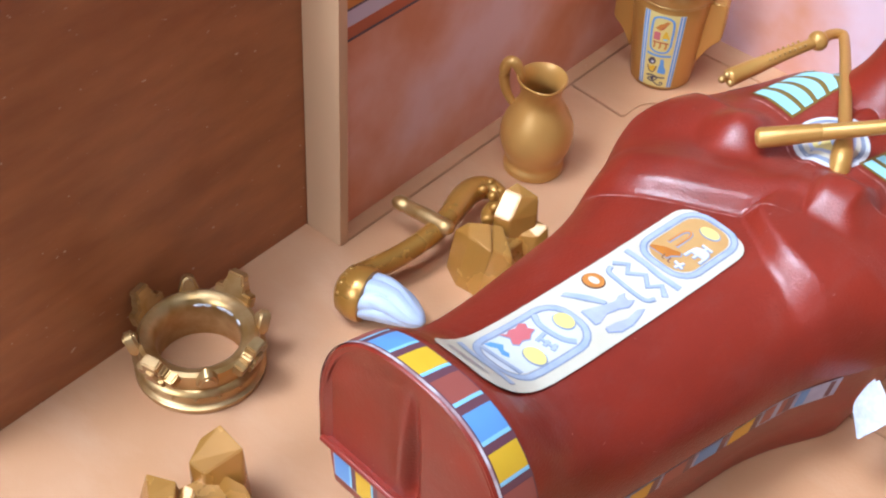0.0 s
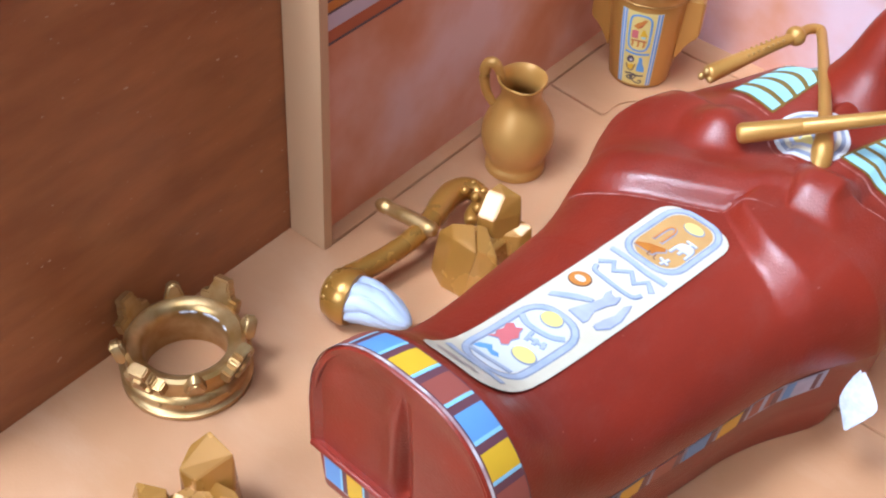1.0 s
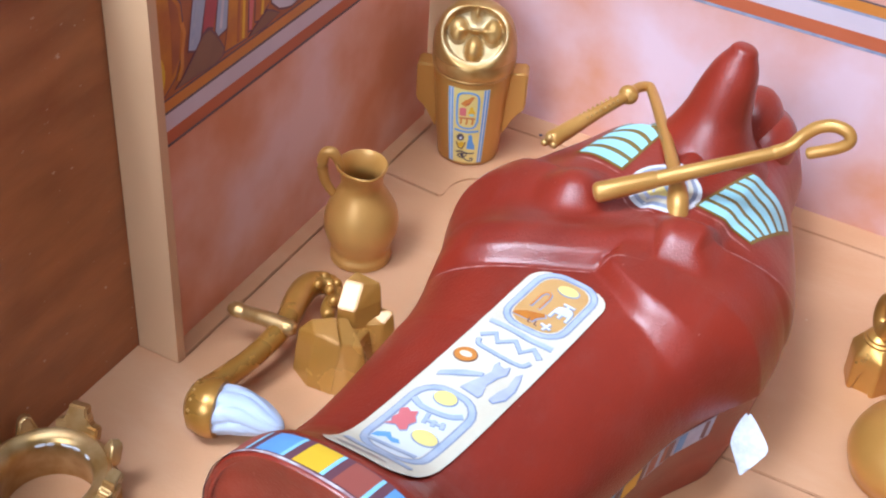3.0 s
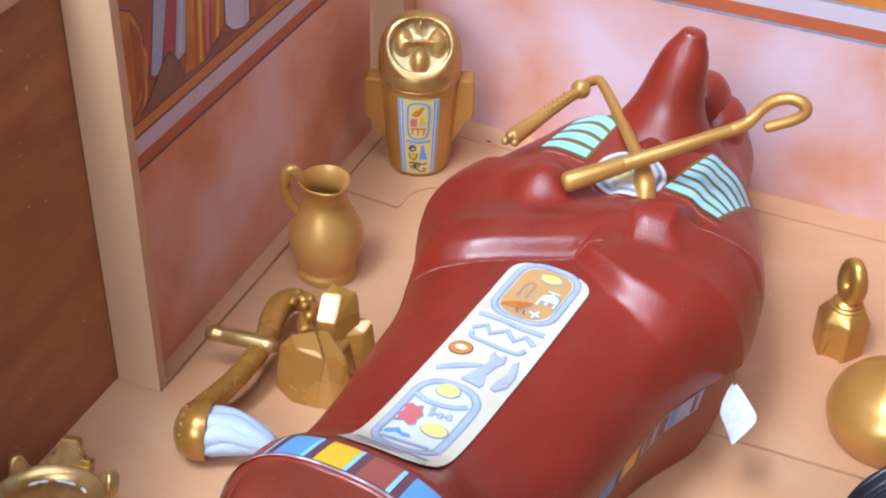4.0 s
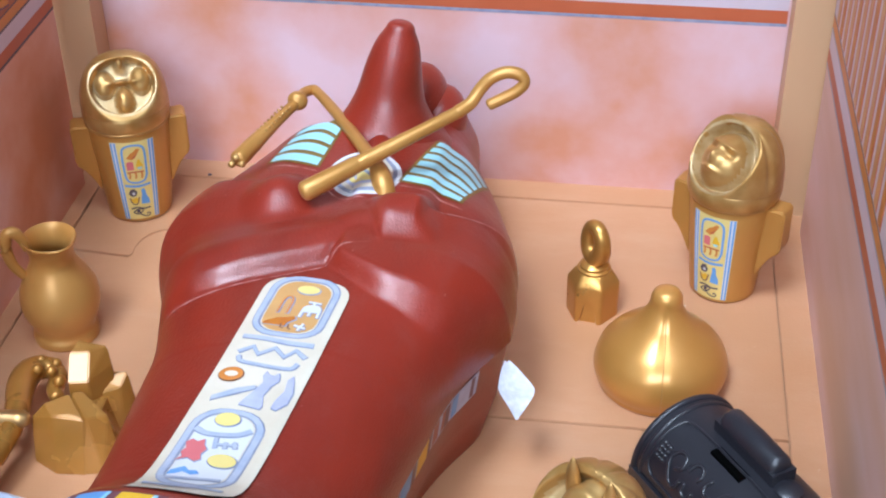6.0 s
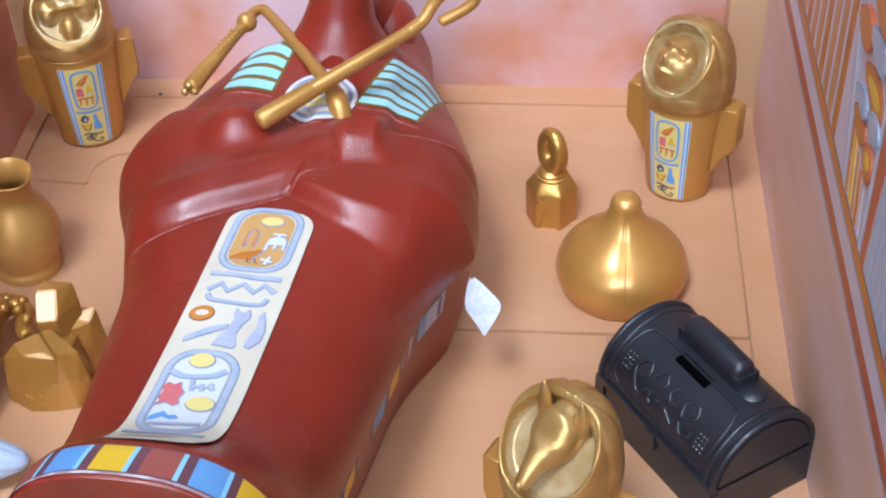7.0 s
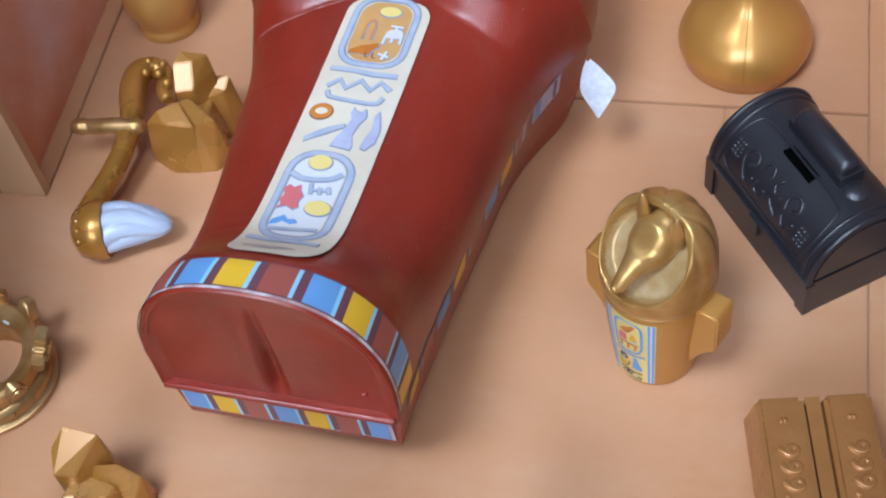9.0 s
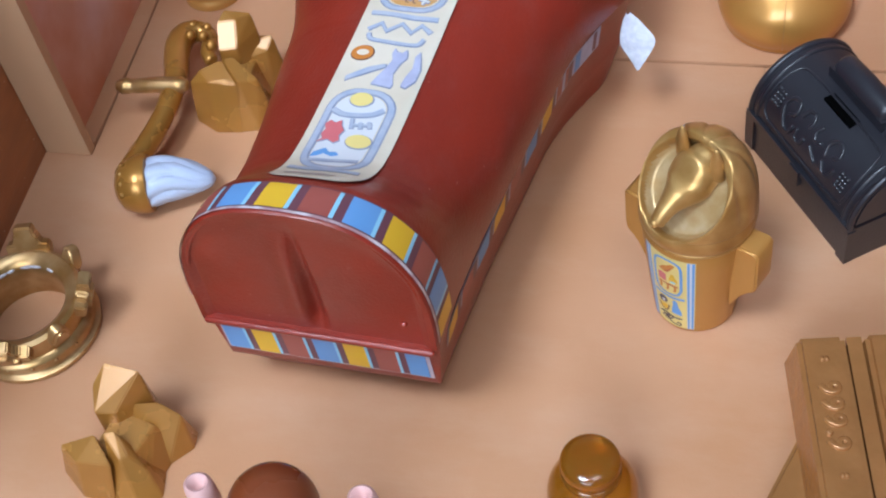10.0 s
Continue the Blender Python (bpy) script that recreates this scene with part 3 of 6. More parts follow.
tagged(part("wall_far", box(RX0, RX1, RY1, RY1 + 0.05, RZ0, RZ1, 0), ROOMWALL), "plain painted room wall", "wall", kind="structure")
wx0, wx1, wz0, wz1 = -0.90, 0.70, 0.45, 1.75
tagged(part("wall_south", joined(box(RX0, wx0, RY0 - 0.05, RY0, RZ0, RZ1, 0), box(wx1, RX1, RY0 - 0.05, RY0, RZ0, RZ1, 0), box(wx0, wx1, RY0 - 0.05, RY0, RZ0, wz0, 0), box(wx0, wx1, RY0 - 0.05, RY0, wz1, RZ1, 0)), ROOMWALL), "plain painted room wall with window opening", "wall", kind="structure")


# ---- sarcophagus ----
SY0, SY1 = -0.058, 0.118
W_ST = [(-0.058, 0.0228), (-0.045, 0.0229), (-0.02, 0.0246), (0.0, 0.0270), (0.006, 0.0275), (0.012, 0.0286), (0.020, 0.0312), (0.030, 0.0353), (0.040, 0.0374), (0.048, 0.0376), (0.056, 0.0354), (0.066, 0.0314), (0.076, 0.0268), (0.086, 0.0198), (0.10, 0.0150), (0.112, 0.0095), (0.118, 0.006)]
H_ST = [(-0.058, 0.0602), (-0.049, 0.0580), (-0.046, 0.0553), (-0.0425, 0.0512), (-0.037, 0.0480), (-0.028, 0.0468), (-0.009, 0.0456), (0.017, 0.0446), (0.035, 0.0445), (0.05, 0.0462), (0.065, 0.0464), (0.078, 0.0464), (0.09, 0.0450), (0.104, 0.0405), (0.113, 0.0370), (0.118, 0.0340)]
ZS = 0.0267


def along(table, y):
    return float(np.interp(y, [a for a, _ in table], [b for _, b in table]))


def smooth_table(table, y, w=0.003):
    return sum(along(table, y + d * w) * k for d, k in ((-1, 0.25), (0, 0.5), (1, 0.25)))


def axis_x(y):
    foot = 0.0006 * max(0.0, min(1.0, (-0.02 - y) / 0.03)) + 0.0008 * max(0.0, min(1.0, (y + 0.05) / 0.015)) * max(0.0, min(1.0, (0.030 - y) / 0.012))
    return 0.0788 + 0.098 * y - foot if y < 0.03 else 0.08174 + 0.085 * (y - 0.03) - 0.0040 * max(0.0, min(1.0, (y - 0.03) / 0.015)) * max(0.0, min(1.0, (0.10 - y) / 0.025))


def half_w(y):
    return smooth_table(W_ST, y) if y > SY0 + 0.003 else along(W_ST, y)


def blend(x, a, b):
    """0 up to a, 1 from b on, smooth between."""
    t = max(0.0, min(1.0, (x - a) / (b - a)))
    return t * t * (3 - 2 * t)


def block(x, y, cx, cy, rx, ry, turn, power, rise):
    """1 in the middle of a rounded block, 0 at its outline."""
    c, n = math.cos(radians(turn)), math.sin(radians(turn))
    u, v = (c * (x - cx) + n * (y - cy)) / rx, (-n * (x - cx) + c * (y - cy)) / ry
    d = (abs(u) ** power + abs(v) ** power) ** (1 / power)
    return blend(1 - d, 0.0, rise)


# lower edges of the two folded forearms, and the upper edges of the sleeves: y along x
ARM_OVER = [(0.036, 0.0190), (0.0460, 0.0170), (0.0520, 0.0162), (0.0570, 0.0160), (0.0628, 0.0170), (0.0738, 0.0213), (0.0821, 0.0252), (0.0842, 0.0276), (0.0880, 0.0294), (0.0939, 0.0304), (0.1009, 0.0332), (0.112, 0.0400)]
ARM_UNDER = [(0.060, 0.0330), (0.0790, 0.0258), (0.0821, 0.0250), (0.0875, 0.0213), (0.0933, 0.0170), (0.1009, 0.0140), (0.1080, 0.0126), (0.120, 0.0115)]
SLEEVE_R = [(0.080, 0.0400), (0.0955, 0.0418), (0.1001, 0.0427), (0.1060, 0.0443), (0.1100, 0.0462), (0.1139, 0.0490), (0.120, 0.0560)]
SLEEVE_L = [(0.036, 0.0600), (0.0480, 0.0560), (0.0560, 0.0520), (0.0640, 0.0494), (0.0720, 0.0480)]


def arms(x, y):
    """Relief of the folded arms over the chest."""
    edge = smooth_table(ARM_OVER, x, 0.0012)
    s = (y - edge) * 0.93
    over = (0.0046 * (0.45 * blend(s, -0.0004, 0.0040) + 0.55 * blend(s, -0.0004, 0.0098)) - 0.0030 * blend(s, 0.0060, 0.0200)) * (1 - blend(x, 0.0975, 0.1015))
    low = smooth_table(ARM_UNDER, x, 0.0015)
    r = (y - low) * 0.92
    soft = 0.0036 + 0.0030 * blend(x, 0.084, 0.104)
    under = 0.0036 * blend(r, -0.0006, soft) * blend(x, 0.0800, 0.0850) - 0.0008 * blend(r, 0.010, 0.022)
    under -= 0.0024 * blend(y - smooth_table(SLEEVE_R, x, 0.0015), -0.0002, 0.0016) * blend(x, 0.086, 0.091)
    over -= 0.0014 * blend(y - smooth_table(SLEEVE_L, x, 0.0015), -0.0002, 0.0016) * (1 - blend(x, 0.058, 0.068))
    d = over - under
    k = 0.0004
    top = max(over, under) if abs(d) > k else (over + under) / 2 + d * d / (4 * k) + k / 4
    # fists, the nearer one with a step at its wrist
    top += 0.0028 * block(x, y, 0.0946, 0.0390, 0.0082, 0.0082, 8, 3.6, 0.72)
    top -= 0.0007 * math.exp(-((x - 0.0893 + 0.35 * (y - 0.036)) / 0.0007) ** 2) * blend(y, 0.0305, 0.0325) * (1 - blend(y, 0.040, 0.043))
    top += 0.0042 * block(x, y, 0.0690, 0.0436, 0.0092, 0.0092, 25, 2.2, 0.95)
    return top


def lid_z(x, y):
    u = min(1.0, abs(x - axis_x(y)) / half_w(y))
    h = smooth_table(H_ST, y) if y > SY0 + 0.003 else along(H_ST, y)
    f = max(0.0, min(1.0, (-0.030 - y) / 0.015))
    g = max(0.0, min(1.0, (y - 0.052) / 0.03))
    e = blend(y, 0.004, 0.022) * (1 - blend(y, 0.046, 0.062))
    z = ZS + (h - ZS) * (1 - u ** (2.5 + 0.1 * f - 0.45 * g + 1.0 * e)) ** (0.5 - 0.1 * f + 0.05 * g)
    if y < 0.0 or y > 0.075:
        return z
    return z + arms(x, y) * max(0.0, 1 - u ** 10)


sarc = thing("sarcophagus", 0.08, 0.02, 0, 0, "maroon plastic mummy-shaped sarcophagus with printed stickers, closed lid", "sarcophagus")
TO_S = Matrix.Translation((-0.08, -0.02, 0))
NU = 190
ys = [SY0, SY0 + 0.0003, SY0 + 0.0009] + [SY0 + 0.0015 + i * (SY1 - SY0 - 0.002) / 340 for i in range(340)] + [SY1]
us = [0.5 * math.sin(math.pi * (i / NU - 0.5)) + 0.5 * (math.sin(math.pi * (i / NU - 0.5)) if abs(i / NU - 0.5) > 0.48 else (i / NU - 0.5) * 2 * 0.998027 / 0.96) for i in range(NU + 1)]


def tuck(x, y, z):
    """Draws the foot's flanks in towards the rim."""
    return x + (axis_x(y) - x) * 0.05 * max(0.0, min(1.0, (0.044 - z) / 0.018)) * max(0.0, min(1.0, (-0.02 - y) / 0.03))


def lid_mesh():
    bm = bmesh.new()
    rows = []
    for j, y in enumerate(ys):
        k = (0.985, 0.994, 0.999)[j] if j < 3 else 1.0
        row = []
        for uu in us:
            x = axis_x(y) + uu * half_w(y) * k
            z = ZS + (lid_z(axis_x(y) + uu * half_w(y) * 0.9999, y) - ZS) * k
            # foot end leans with the body's axis
            x = tuck(x, y, z)
            row.append(bm.verts.new((x, y - 0.07 * (x - axis_x(y)) * max(0.0, 1 - (y - SY0) / 0.03), z)))
        rows.append(row)
    for a, b in zip(rows, rows[1:]):
        for i in range(NU):
            bm.faces.new((a[i], a[i + 1], b[i + 1], b[i]))
    low = []
    for row in rows:
        low.append((row[0], row[-1]))
    # foot face: a grid of columns, with the groove between the feet
    ring = rows[0]
    cx = axis_x(SY0)
    cols = []
    for v in ring:
        col = [v]
        for r in range(1, 21):
            f = r / 20
            z = v.co.z + (ZS - v.co.z) * f
            x = v.co.x
            inner = min(1.0, 6 * f, 14 * (1 - abs(x - cx) / 0.0206))
            g = math.exp(-(((x - cx - 0.0006) / (0.0007 + 0.0008 * (0.056 - z) / 0.03)) ** 2)) * max(0.0, min(1.0, (0.056 - z) / 0.016)) * max(0.0, min(1.0, (z - 0.0275) / 0.0015))
            hump = math.exp(-(((x - cx + 0.0018) / 0.0022) ** 2)) * max(0.0, min(1.0, (0.057 - z) / 0.012)) * max(0.0, min(1.0, (z - 0.028) / 0.003))
            col.append(bm.verts.new((x, SY0 - 0.07 * (x - cx) + 0.0008 * max(0.0, inner) + 0.0019 * g - 0.0005 * hump, z)))
        cols.append(col)
    for a, b in zip(cols, cols[1:]):
        for r in range(20):
            bm.faces.new((a[r], b[r], b[r + 1], a[r + 1]))
    # rim and underside of the lid
    dn = [(bm.verts.new(a.co + Vector((0.0, 0, -0.0008))), bm.verts.new(b.co + Vector((0.0, 0, -0.0008)))) for a, b in low]
    for i in range(len(low) - 1):
        for s in (0, 1):
            bm.faces.new((low[i][s], low[i + 1][s], dn[i + 1][s], dn[i][s]))
        bm.faces.new((dn[i][0], dn[i + 1][0], dn[i + 1][1], dn[i][1]))
    rim = [dn[0][0]] + [bm.verts.new(c[-1].co + Vector((0, 0, -0.0008))) for c in cols[1:-1]] + [dn[0][1]]
    for i in range(len(cols) - 1):
        bm.faces.new((cols[i][-1], cols[i + 1][-1], rim[i + 1], rim[i]))
    bm.faces.new(rim[::-1])
    bm.faces.new([*rows[-1], dn[-1][1], dn[-1][0]])
    return moved(bm, TO_S)


part("lid", lid_mesh(), MAROON, sarc, "maroon lid with folded arms in relief", 50)


def base_in(y, z, side):
    """How far the base's flank stands in from the lid's edge: a steep upper wall over an undercut."""
    low = 0.0034 * max(0.0, 1 - z / 0.0118)
    slope = 1 - max(0.0, (z - 0.0118) / 0.0142)
    if side == -1:
        return 0.0010 + 0.0010 * slope + low
    return 0.0008 + 0.0006 * max(0.0, min(1.0, (-0.035 - y) / 0.012)) + 0.0020 * slope + low


def base_mesh():
    bm = bmesh.new()
    rings = []
    yy = [SY0 + 0.0012 + i * (SY1 - SY0 - 0.003) / 60 for i in range(61)]
    for z, front in ((0.0, 0.0080), (0.0104, 0.0026), (0.0114, 0.0016), (0.0124, 0.0014), (0.0259, 0.0006)):
        ring = []
        for side in (1, -1):
            for y in (yy if side == 1 else yy[::-1]):
                y2 = SY0 + front + 0.0012 + (y - yy[0]) * (SY1 - SY0 - 0.003 - front) / (yy[-1] - yy[0])
                x = axis_x(y2) + side * (half_w(y2) - base_in(y2, z, side))
                ring.append(bm.verts.new((x, y2 - 0.07 * (x - axis_x(y2)) * max(0.0, 1 - (y2 - SY0) / 0.03), z)))
        rings.append(ring)
    for a, b in zip(rings, rings[1:]):
        for i in range(len(a)):
            j = (i + 1) % len(a)
            bm.faces.new((a[i], a[j], b[j], b[i]))
    bm.faces.new(rings[0][::-1])
    bm.faces.new(rings[-1])
    return moved(bm, TO_S)


part("base", base_mesh(), MAROON, sarc, "maroon coffin base", 40)


def surface_patch(outline, lift, sub=0.0012):
    """A sticker that follows the lid: the outline (x, y) filled with small faces."""
    bm = bmesh.new()
    f = bm.faces.new([bm.verts.new((x, y, 0)) for x, y in outline])
    bmesh.ops.triangulate(bm, faces=[f])
    for _ in range(9):
        long = [e for e in bm.edges if e.calc_length() > sub]
        if not long:
            break
        bmesh.ops.subdivide_edges(bm, edges=long, cuts=1)
        bmesh.ops.triangulate(bm, faces=[f for f in bm.faces if len(f.verts) > 3])
    for v in bm.verts:
        v.co.z = lid_z(v.co.x, v.co.y) + lift
    return moved(bm, TO_S)


WORN = mat("worn_pale_edge", (0.72, 0.64, 0.66), 0.5, second=(0.42, 0.24, 0.25), scale=260, mix=0.95, lo=0.42, hi=0.6)
part("nub", moved(ball(0.0889, -0.0585, 0.0330, 0.0007, 0.0006, 0.0006, 12), TO_S), MAROON, sarc, "tiny moulding nub on the foot")


WORN_HIGHLIGHT_RED = mat("worn_highlight_maroon", (0.50, 0.22, 0.20), 0.4, second=(0.25, 0.05, 0.035), scale=420, mix=0.95, lo=0.38, hi=0.62)


# striped band over the foot, along the arch of the section
def arch(y, n=200):
    pts = []
    for i in range(n + 1):
        uu = math.sin(math.pi * (i / n - 0.5)) * 0.9999
        x = axis_x(y) + uu * half_w(y)
        pts.append((x, lid_z(x, y)))
    return pts


def arch_patch(y0, y1, f0, f1, lift, n=8):
    bm = bmesh.new()
    rows = []
    c = np.array([axis_x(y0), 0.035])
    for k in range(7):
        y = y0 + (y1 - y0) * k / 6
        pts = arch(y)
        d = np.r_[0.0, np.cumsum([math.hypot(b[0] - a[0], b[1] - a[1]) for a, b in zip(pts, pts[1:])])]
        row = []
        for i in range(n + 1):
            s = (f0 + (f1 - f0) * i / n) * d[-1]
            p = np.array([np.interp(s, d, [q[0] for q in pts]), np.interp(s, d, [q[1] for q in pts])])
            e = p - c
            p = p + e / np.linalg.norm(e) * lift
            p[0] = tuck(p[0], y, p[1])
            row.append(bm.verts.new((p[0], y - 0.07 * (p[0] - axis_x(y)) * max(0.0, 1 - (y - SY0) / 0.03), p[1])))
        rows.append(row)
    for a, b in zip(rows, rows[1:]):
        for i in range(n):
            bm.faces.new((a[i], a[i + 1], b[i + 1], b[i]))
    return moved(bm, TO_S)


foot_band = part("foot_band", arch_patch(SY0 + 0.0010, -0.0502, 0.05, 0.99, 0.00012, 90), PLUM, sarc, "striped blue, yellow and red sticker over the foot end")
for k in range(-4, 8):
    f0 = 0.3725 + 0.0798 * k
    part("stripe", arch_patch(SY0 + 0.0013, -0.0505, max(f0, 0.055), min(f0 + 0.0550, 0.985), 0.00022), (BLUE, YELLOW, BRICK)[k % 3], foot_band)
    if f0 + 0.0630 < 0.985:
        part("stripe", arch_patch(SY0 + 0.0013, -0.0505, f0 + 0.0550, f0 + 0.0630, 0.00022), SKY, foot_band)
part("stripe", arch_patch(SY0 + 0.0004, SY0 + 0.0010, 0.05, 0.99, 0.00022, 90), WORN, foot_band, "pale worn sticker edge")


# stickers along the base
def base_side(y, z, side, out):
    return (axis_x(y) + side * (half_w(y) - base_in(y, z, side) + out), y, z)


def side_patch(y0, y1, z0, z1, side, out):
    bm = bmesh.new()
    n = 8
    a = [bm.verts.new(base_side(y0 + (y1 - y0) * i / n, z0, side, out)) for i in range(n + 1)]
    b = [bm.verts.new(base_side(y0 + (y1 - y0) * i / n, z1, side, out)) for i in range(n + 1)]
    for i in range(n):
        bm.faces.new((a[i], a[i + 1], b[i + 1], b[i]))
    return moved(bm, TO_S)


def front_patch(u0, u1, z0, z1, out):
    bm = bmesh.new()
    n = 4
    rows = []
    for z in (z0, (z0 + z1) / 2, z1):
        front = float(np.interp(z, [0.0114, 0.0124, 0.0259], [0.0018, 0.0014, 0.0006])) + 0.0012 - out
        row = []
        for i in range(n + 1):
            x = axis_x(SY0) + (u0 + (u1 - u0) * i / n) * 0.0205
            row.append(bm.verts.new((x, SY0 + front - 0.07 * (x - axis_x(SY0)), z)))
        rows.append(row)
    for a, b in zip(rows, rows[1:]):
        for i in range(n):
            bm.faces.new((a[i], a[i + 1], b[i + 1], b[i]))
    return moved(bm, TO_S)


side_order = [YELLOW, BRICK, BLUE]
for side in (1, -1):
    strip = part("side_band", side_patch(-0.0535, 0.022, 0.0192, 0.0250, side, 0.0002), LAV, sarc, "striped sticker along the coffin base")
    for k in range(9):
        y0 = -0.0535 + 0.0083 * k
        part("stripe", side_patch(y0 + 0.0004, y0 + 0.0060, 0.0196, 0.0246, side, 0.0004), side_order[k % 3], strip)
        part("stripe", side_patch(y0 + 0.0060, y0 + 0.0078, 0.0196, 0.0246, side, 0.0004), PLUM, strip)
strip = part("front_band", front_patch(-0.985, 0.93, 0.0142, 0.0252, 0.0003), LILAC, sarc, "striped sticker across the coffin's foot")
part("stripe", front_patch(-0.965, 0.895, 0.0147, 0.0247, 0.0004), PLUM, strip)
for k in range(7):
    u0 = -0.965 + 0.280 * k
    part("stripe", front_patch(u0, min(u0 + 0.195, 0.895), 0.0147, 0.0247, 0.0005), (BLUE, YELLOW, BRICK)[k % 3], strip)
    if k < 6:
        part("stripe", front_patch(u0 + 0.195, u0 + 0.222, 0.0147, 0.0247, 0.0005), SKY, strip)
part("lip", moved(tube([(axis_x(SY0) + 0.0207 * f, SY0 - 0.0002 - 0.07 * 0.0207 * f, 0.0264, 0.0007) for f in (-1, -0.5, 0, 0.5, 1)], 12), TO_S), MAROON, sarc, "rounded lip under the foot end")

# moulded rim round the foot face, and pale ribbons for rubbed edges and painted-in highlights
foot_rim = [(axis_x(SY0) + (x - axis_x(SY0)) * 0.945, 0.0355 + (z - 0.0355) * 0.945) for x, z in arch(SY0, 48)[2:-2]]
part("foot_rim", moved(tube([(tuck(x, SY0, z), SY0 - 0.07 * (x - axis_x(SY0)) + 0.0006, z, 0.00045) for x, z in foot_rim], 8), TO_S), MAROON, sarc, "moulded rim line round the foot face", 60)


def rubbed(pts, w=0.00042, lift=0.00006):
    fine = [tuple(p) for p in spline(pts, 5)]
    n = len(fine) - 1
    out = [Vector(p) for p in fine]
    left, right = [], []
    for k, q in enumerate(out):
        d = (out[min(k + 1, n)] - out[max(k - 1, 0)]).normalized()
        e = Vector((-d.y, d.x)) * w / 2 * (0.25 + 0.75 * math.sin(math.pi * k / n) ** 0.5) * (0.8 + 0.4 * noise.noise((q.x * 900, q.y * 900, 0)))
        left.append(tuple(q + e))
        right.append(tuple(q - e))
    return part("worn_highlight_edge", surface_patch(left + right[::-1], lift, 0.0007), WORN_HIGHLIGHT_RED, sarc, "pale worn edge and painted highlight of the moulding", 60)


# ledge and crease highlights painted as pale lines, then worn sticker and sleeve edges
rubbed([(0.0520, 0.0160), (0.0570, 0.0158), (0.0628, 0.0168), (0.0738, 0.0211), (0.0815, 0.0248)])
rubbed([(0.0818, 0.0250), (0.0836, 0.0270), (0.0860, 0.0287), (0.0900, 0.0297)], 0.0004)
rubbed([(0.1000, 0.0426), (0.1040, 0.0436), (0.1085, 0.0453), (0.1120, 0.0472)], 0.0005)
rubbed([(0.0520, 0.0540), (0.0570, 0.0517), (0.0620, 0.0502)], 0.0005)
rubbed([(0.0632, 0.0566), (0.0690, 0.0552), (0.0745, 0.0535)], 0.0007)
rubbed([(0.0918, 0.0507), (0.0980, 0.0500), (0.1050, 0.0492)], 0.0008)
rubbed([(0.0772, 0.0478), (0.0810, 0.0446), (0.0862, 0.0442)], 0.0005)

# cartouche sticker down the lid; p along the body from its foot end, q across
CA, CB = Vector((0.0738, -0.0470)), Vector((0.0806, 0.0200))
CD = (CB - CA).normalized()
CN = Vector((CD.y, -CD.x))
CLEN = (CB - CA).length


def ca(p, q):
    v = CA + CD * p + CN * q
    return (v.x, v.y)


def glyph(name, pts, material, parent, lift):
    return part(name, surface_patch([ca(p, q) for p, q in pts], lift), material, parent, smooth=60)


CW = 0.0082
cart = part("cartouche", surface_patch([ca(p, q) for p, q in rounded(-0.0008, CLEN, -CW, CW, 0.0042, 6)], 0.00040), CREAM, sarc, "cream sticker with blue, yellow and red picture signs", 60)


def frame_glyph(p0, p1, q0, q1, r, w, material, lift):
    """A closed frame: four straight runs and rounded corners, as one strip."""
    bm = bmesh.new()
    o, i = rounded(p0, p1, q0, q1, r, 6), rounded(p0 + w, p1 - w, q0 + w, q1 - w, max(r - w, 0.0004), 6)
    def dense(pts):
        out = []
        for a, b in zip(pts, pts[1:] + pts[:1]):
            n = 6
            out += [(a[0] + (b[0] - a[0]) * k / n, a[1] + (b[1] - a[1]) * k / n) for k in range(n)]
        return out
    o, i = dense(o), dense(i)
    vo, vi = [], []
    for (p, q), (p2, q2) in zip(o, i):
        x, y = ca(p, q)
        vo.append(bm.verts.new((x, y, lid_z(x, y) + lift)))
        x, y = ca(p2, q2)
        vi.append(bm.verts.new((x, y, lid_z(x, y) + lift)))
    n = len(vo)
    for k in range(n):
        bm.faces.new((vo[k], vo[(k + 1) % n], vi[(k + 1) % n], vi[k]))
    return part("sign_frame", moved(bm, TO_S), material, cart, smooth=60)


L1, L2, L3, L4 = 0.00048, 0.00054, 0.00060, 0.00066


def sign(name, pts, material, lift=L2, edge=0.00022):
    """A filled sign with a thin grey-blue outline, heavier on its lower side."""
    cx, cy = sum(p for p, _ in pts) / len(pts), sum(q for _, q in pts) / len(pts)
    wide = []
    for p, q in pts:
        d = math.hypot(p - cx, q - cy)
        wide.append((p + (p - cx) / d * edge - 0.00012, q + (q - cy) / d * edge + 0.00014))
    glyph(name + "_outline", wide, GREYBLUE, cart, lift)
    glyph(name, pts, material, cart, lift + 0.00006)


def stroke(name, pts, w, material=PALEBLUE, lift=L2):
    """A brush stroke, swollen in the middle, with a thin grey-blue outline."""
    fine = [tuple(p) for p in spline(pts, 4)]
    glyph(name + "_outline", ribbon_outline([(p - 0.00012, q + 0.00012) for p, q in fine], w * 0.80 + 0.00036), GREYBLUE, cart, lift)
    glyph(name, ribbon_outline(fine, w * 0.80), material, cart, lift + 0.00006)


